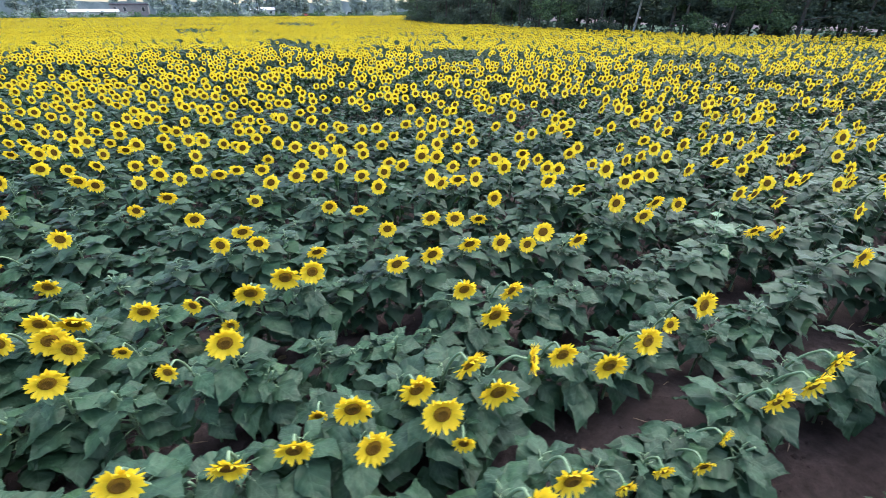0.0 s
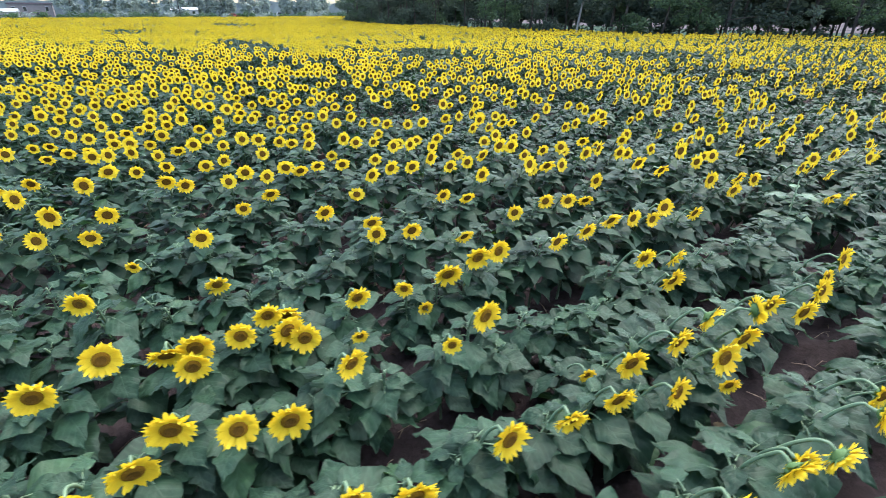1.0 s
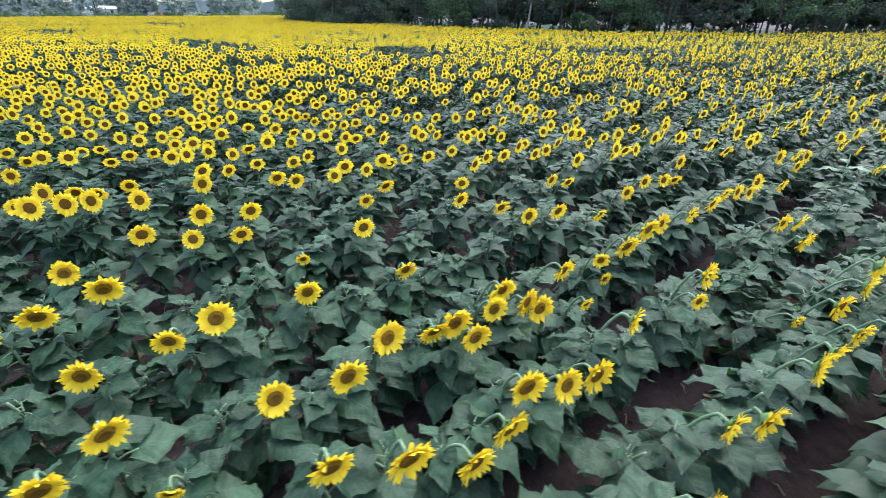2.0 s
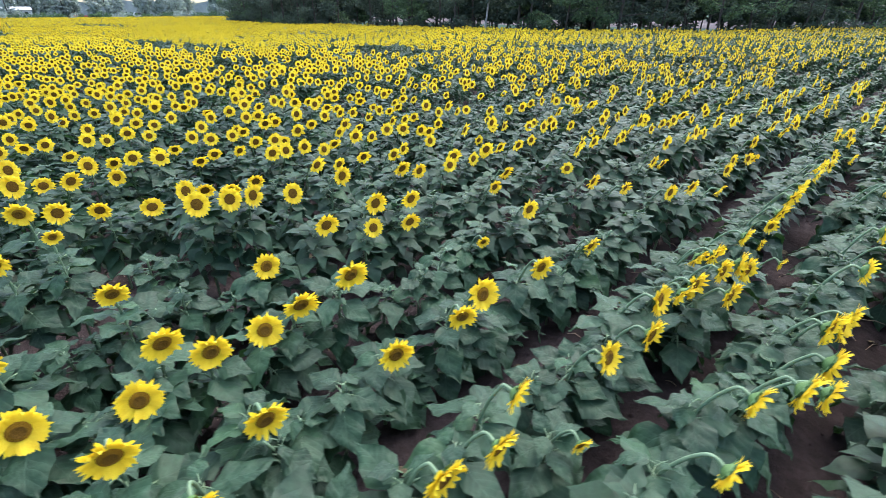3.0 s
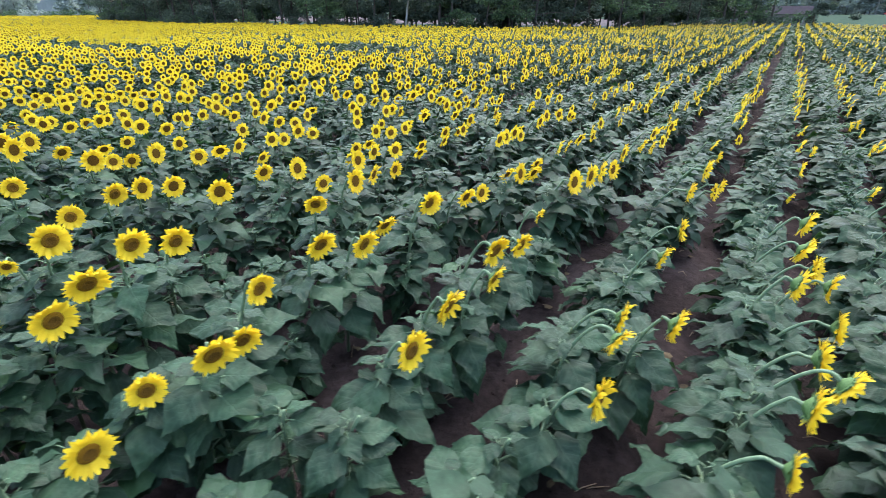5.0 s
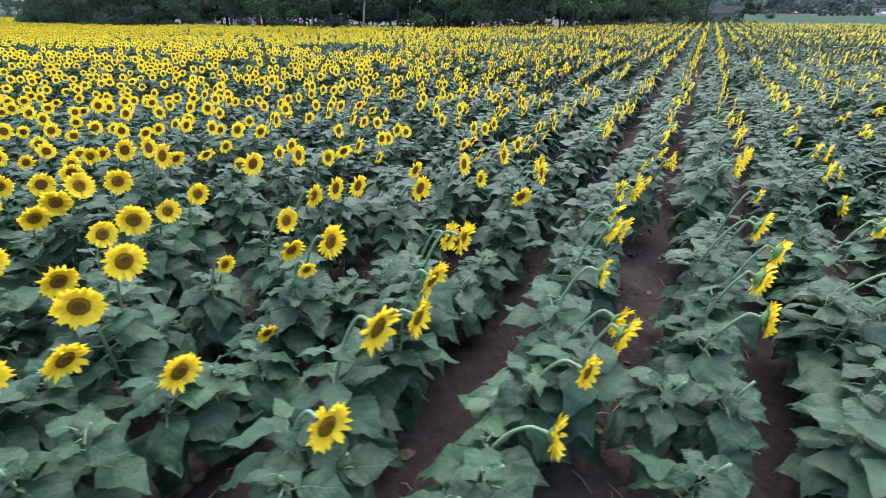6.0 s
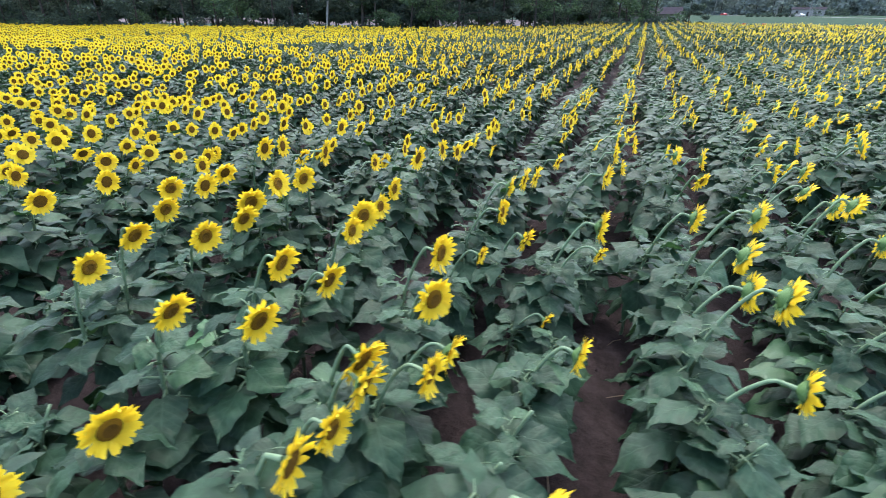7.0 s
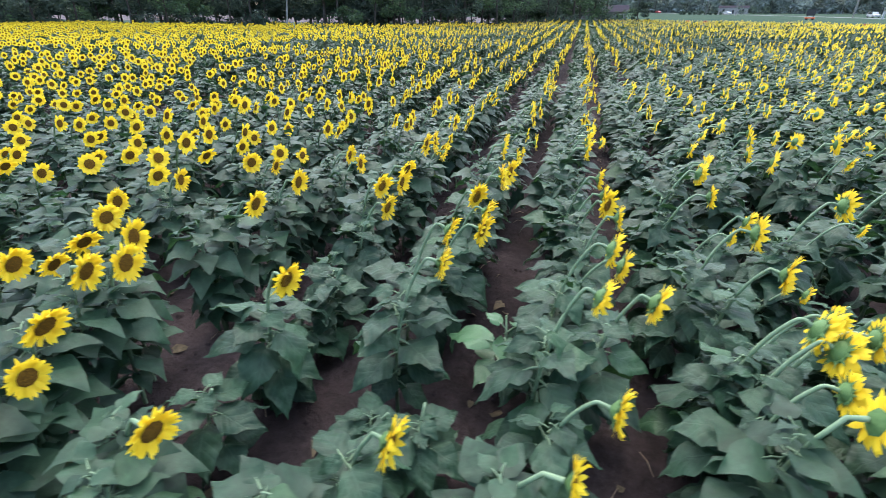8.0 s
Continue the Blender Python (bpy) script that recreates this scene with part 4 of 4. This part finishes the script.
tree(tr, -2.7, 66.5, 5.6, 1.5, 0.12, 2600, 0.13, crown_mat, bark_mat, "small round-crowned tree standing alone by the wood", "trees on the grass")
for i, (x, y, w, h) in enumerate(((66.0, 283.7, 3.0, 5.0), (73.8, 291.9, 2.8, 4.4), (83.1, 304.9, 2.6, 4.0), (9.0, 167.9, 1.8, 2.0), (-6.0, 119.7, 2.2, 1.8), (-2.0, 117.7, 1.6, 1.5))):
    shrub(tr, x, y, w, h, 380, 0.22, crown_mat, "dark rounded shrub beside the road", "roadside shrubs")
for i in range(9):
    shrub(tr, 35 + 2.2 * i, 268 - 0.4 * i, 1.3, 1.8, 180, 0.26, crown_mat, "clipped dark hedge plant beside the road", "hedge by the road")
# far woods beyond the road: two staggered lines of full trees
for row in range(2):
    for i in range(36):
        x = -12 + i * 6.4 + tr.uniform(-2, 2) + 3 * row
        y = 395 + 22 * row - 0.2 * x + tr.uniform(-6, 6)
        far_tree(tr, x, y, tr.uniform(14, 21), tr.uniform(5.6, 7.6), 720, 1.05, "tree in the wood beyond the road, paled by painted haze", "trees beyond the road")
for i in range(28):
    far_tree(tr, -196 + 6.4 * i + tr.uniform(-2, 2), 158 + tr.uniform(-6, 6), tr.uniform(9, 14), tr.uniform(3.6, 5.2), 420, 0.75, "tree in the row behind the pale lot", "trees behind the lot")
# shrubs and trees beyond the left end of the field
for i in range(64):
    y = -78 + i * 2.3 + tr.uniform(-1, 1)
    # about half of these shrubs take the leaf colour with haze painted in
    shrub(tr, -177 - tr.uniform(0, 5), y, tr.uniform(1.6, 2.8), tr.uniform(1.5, 2.5) * (1.3 if y < -40 else 1), 300, 0.26, crown_light_mat if tr.random() < 0.5 else hazed_crown_mat, "green shrub at the far end of the field", "shrubs at the field end")
for i in range(56):
    y = -130 + i * 4.6 + tr.uniform(-2, 2)
    gap = -66 < y < -36
    if gap and tr.random() < 0.5:
        continue
    far_tree(tr, -282 - tr.uniform(0, 40) - (70 if gap else 0), y, tr.uniform(8, 15), tr.uniform(3.2, 4.8), 760, 0.72, "distant tree beyond the field end, haze painted into its leaves", "distant trees")


# the woodland behind all else: one uneven wall far beyond the road, haze painted into its foliage colour
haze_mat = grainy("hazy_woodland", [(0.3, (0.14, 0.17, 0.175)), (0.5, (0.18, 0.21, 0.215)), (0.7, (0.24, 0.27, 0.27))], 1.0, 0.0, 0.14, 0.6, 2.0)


def woodland_wall(a, b2, height, label):
    """An uneven far-off wall from a to b2, coloured like foliage paled by haze."""
    sh, low, high = Shape(), [], []
    for i in range(120):
        x, y = a[0] + (b2[0] - a[0]) * i / 119, a[1] + (b2[1] - a[1]) * i / 119
        low.append((x, y, -0.06))
        high.append((x, y, height * (1 + 0.28 * noise.noise((i * 0.3, height, 0)) + 0.16 * noise.noise((i * 1.1, height, 5)))))
    sh.add(low + high, [(i, i + 1, 121 + i, 120 + i) for i in range(119)])
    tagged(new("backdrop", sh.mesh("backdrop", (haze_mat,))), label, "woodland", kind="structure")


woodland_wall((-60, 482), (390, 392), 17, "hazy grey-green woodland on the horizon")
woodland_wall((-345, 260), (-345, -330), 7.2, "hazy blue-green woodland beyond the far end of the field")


# ---- litter on the soil ----
def soil_litter():
    """Clods, dry stalks and fallen leaves between the rows, as one sheet of small pieces."""
    r = random.Random(5)
    sh = Shape()
    for i in range(5200):
        a, b2 = r.uniform(-13, 3), r.uniform(-11, 7)
        if plan_distance(a, b2) > 5.5:
            continue
        z = soil_height(a, b2)
        kind = r.random()
        if kind < 0.62:
            q = r.uniform(0.008, 0.03) * (1 if r.random() < 0.85 else 1.7)
            v = [Vector((r.uniform(0.6, 1.2) * math.cos(k * 1.257), r.uniform(0.6, 1.2) * math.sin(k * 1.257), 0)) * q for k in range(5)]
            sh.add([(a + p.x, b2 + p.y, z - 0.004) for p in v] + [(a + p.x * 0.55, b2 + p.y * 0.55, z + q * r.uniform(0.4, 0.8)) for p in v],
                   [(k, (k + 1) % 5, 5 + (k + 1) % 5, 5 + k) for k in range(5)] + [(5, 6, 7, 8, 9)], 0)
        elif kind < 0.88:
            t, ln = r.uniform(0, 6.28), r.uniform(0.04, 0.22)
            c, s2 = math.cos(t), math.sin(t)
            sh.tube([(a, b2, z + 0.008), (a + c * ln * 0.5, b2 + s2 * ln * 0.5, z + 0.02 + r.uniform(0, 0.02)), (a + c * ln, b2 + s2 * ln, z + 0.008)], (0.003, 0.004, 0.002), 3, 1, False)
        else:
            m = pose(a, b2, z + 0.015, r.uniform(-20, 20), r.uniform(-15, 15), r.uniform(0, 360)) @ Matrix.Scale(r.uniform(0.04, 0.1), 4)
            leaf_blade(sh, r, MIDDLE, (-1, 0, 1), m, 2, 0.5)
    v, f, s2 = sh.arrays()
    me = fast_mesh("soil_litter", v, f, s2, (soil_mat, straw_mat, dry_mat))
    tagged(new("soil_litter", me), "clods, dry stalks and withered leaves lying on the soil", "litter", kind="stuff")


straw_mat = grainy("dry_straw", [(0.3, (0.16, 0.12, 0.09)), (0.7, (0.30, 0.24, 0.18))], 0.9, 0.1, 30.0, 0.2, 0.002)
dry_mat = grainy("withered_leaf", [(0.3, (0.06, 0.05, 0.035)), (0.7, (0.14, 0.11, 0.07))], 0.9, 0.1, 30.0, 0.3, 0.003)
soil_litter()


WEEDS = ((-2.2, 4.0, 0.9), (-6.52, -6.78, 0.66), (-6.62, -7.1, 0.58), (-9.84, -8.1, 0.6))


# ---- the near plants, one by one ----
def weed(x, y, h):
    thing = new("weed")
    thing.matrix_basis = pose(x, y, soil_height(x, y))
    sh = Shape()
    sh.tube([(0, 0, -0.03), (0.02, 0.01, h * 0.5), (0.0, 0.03, h)], (0.012, 0.01, 0.006), 5)
    part("stem", sh.mesh("stem", (stem_mat,)), thing)
    for z, a, size, pitch in leaf_places(rnd, h, 8):
        part("leaf", rnd.choice(weed_meshes), thing, "", pose(0, 0, z, 0, pitch * 0.7, a) @ Matrix.Scale(size * 1.2, 4))
    return tagged(thing, "bright green broad-leaved weed growing between the rows", "weed", "weeds in the field")


for x, y, h in WEEDS:
    weed(x, y, h)
for p in near:
    if p.flower != "none" or min(math.hypot(p.x - x, p.y - y) for x, y, h in WEEDS) > 0.3:
        build_sunflower(p, rnd)
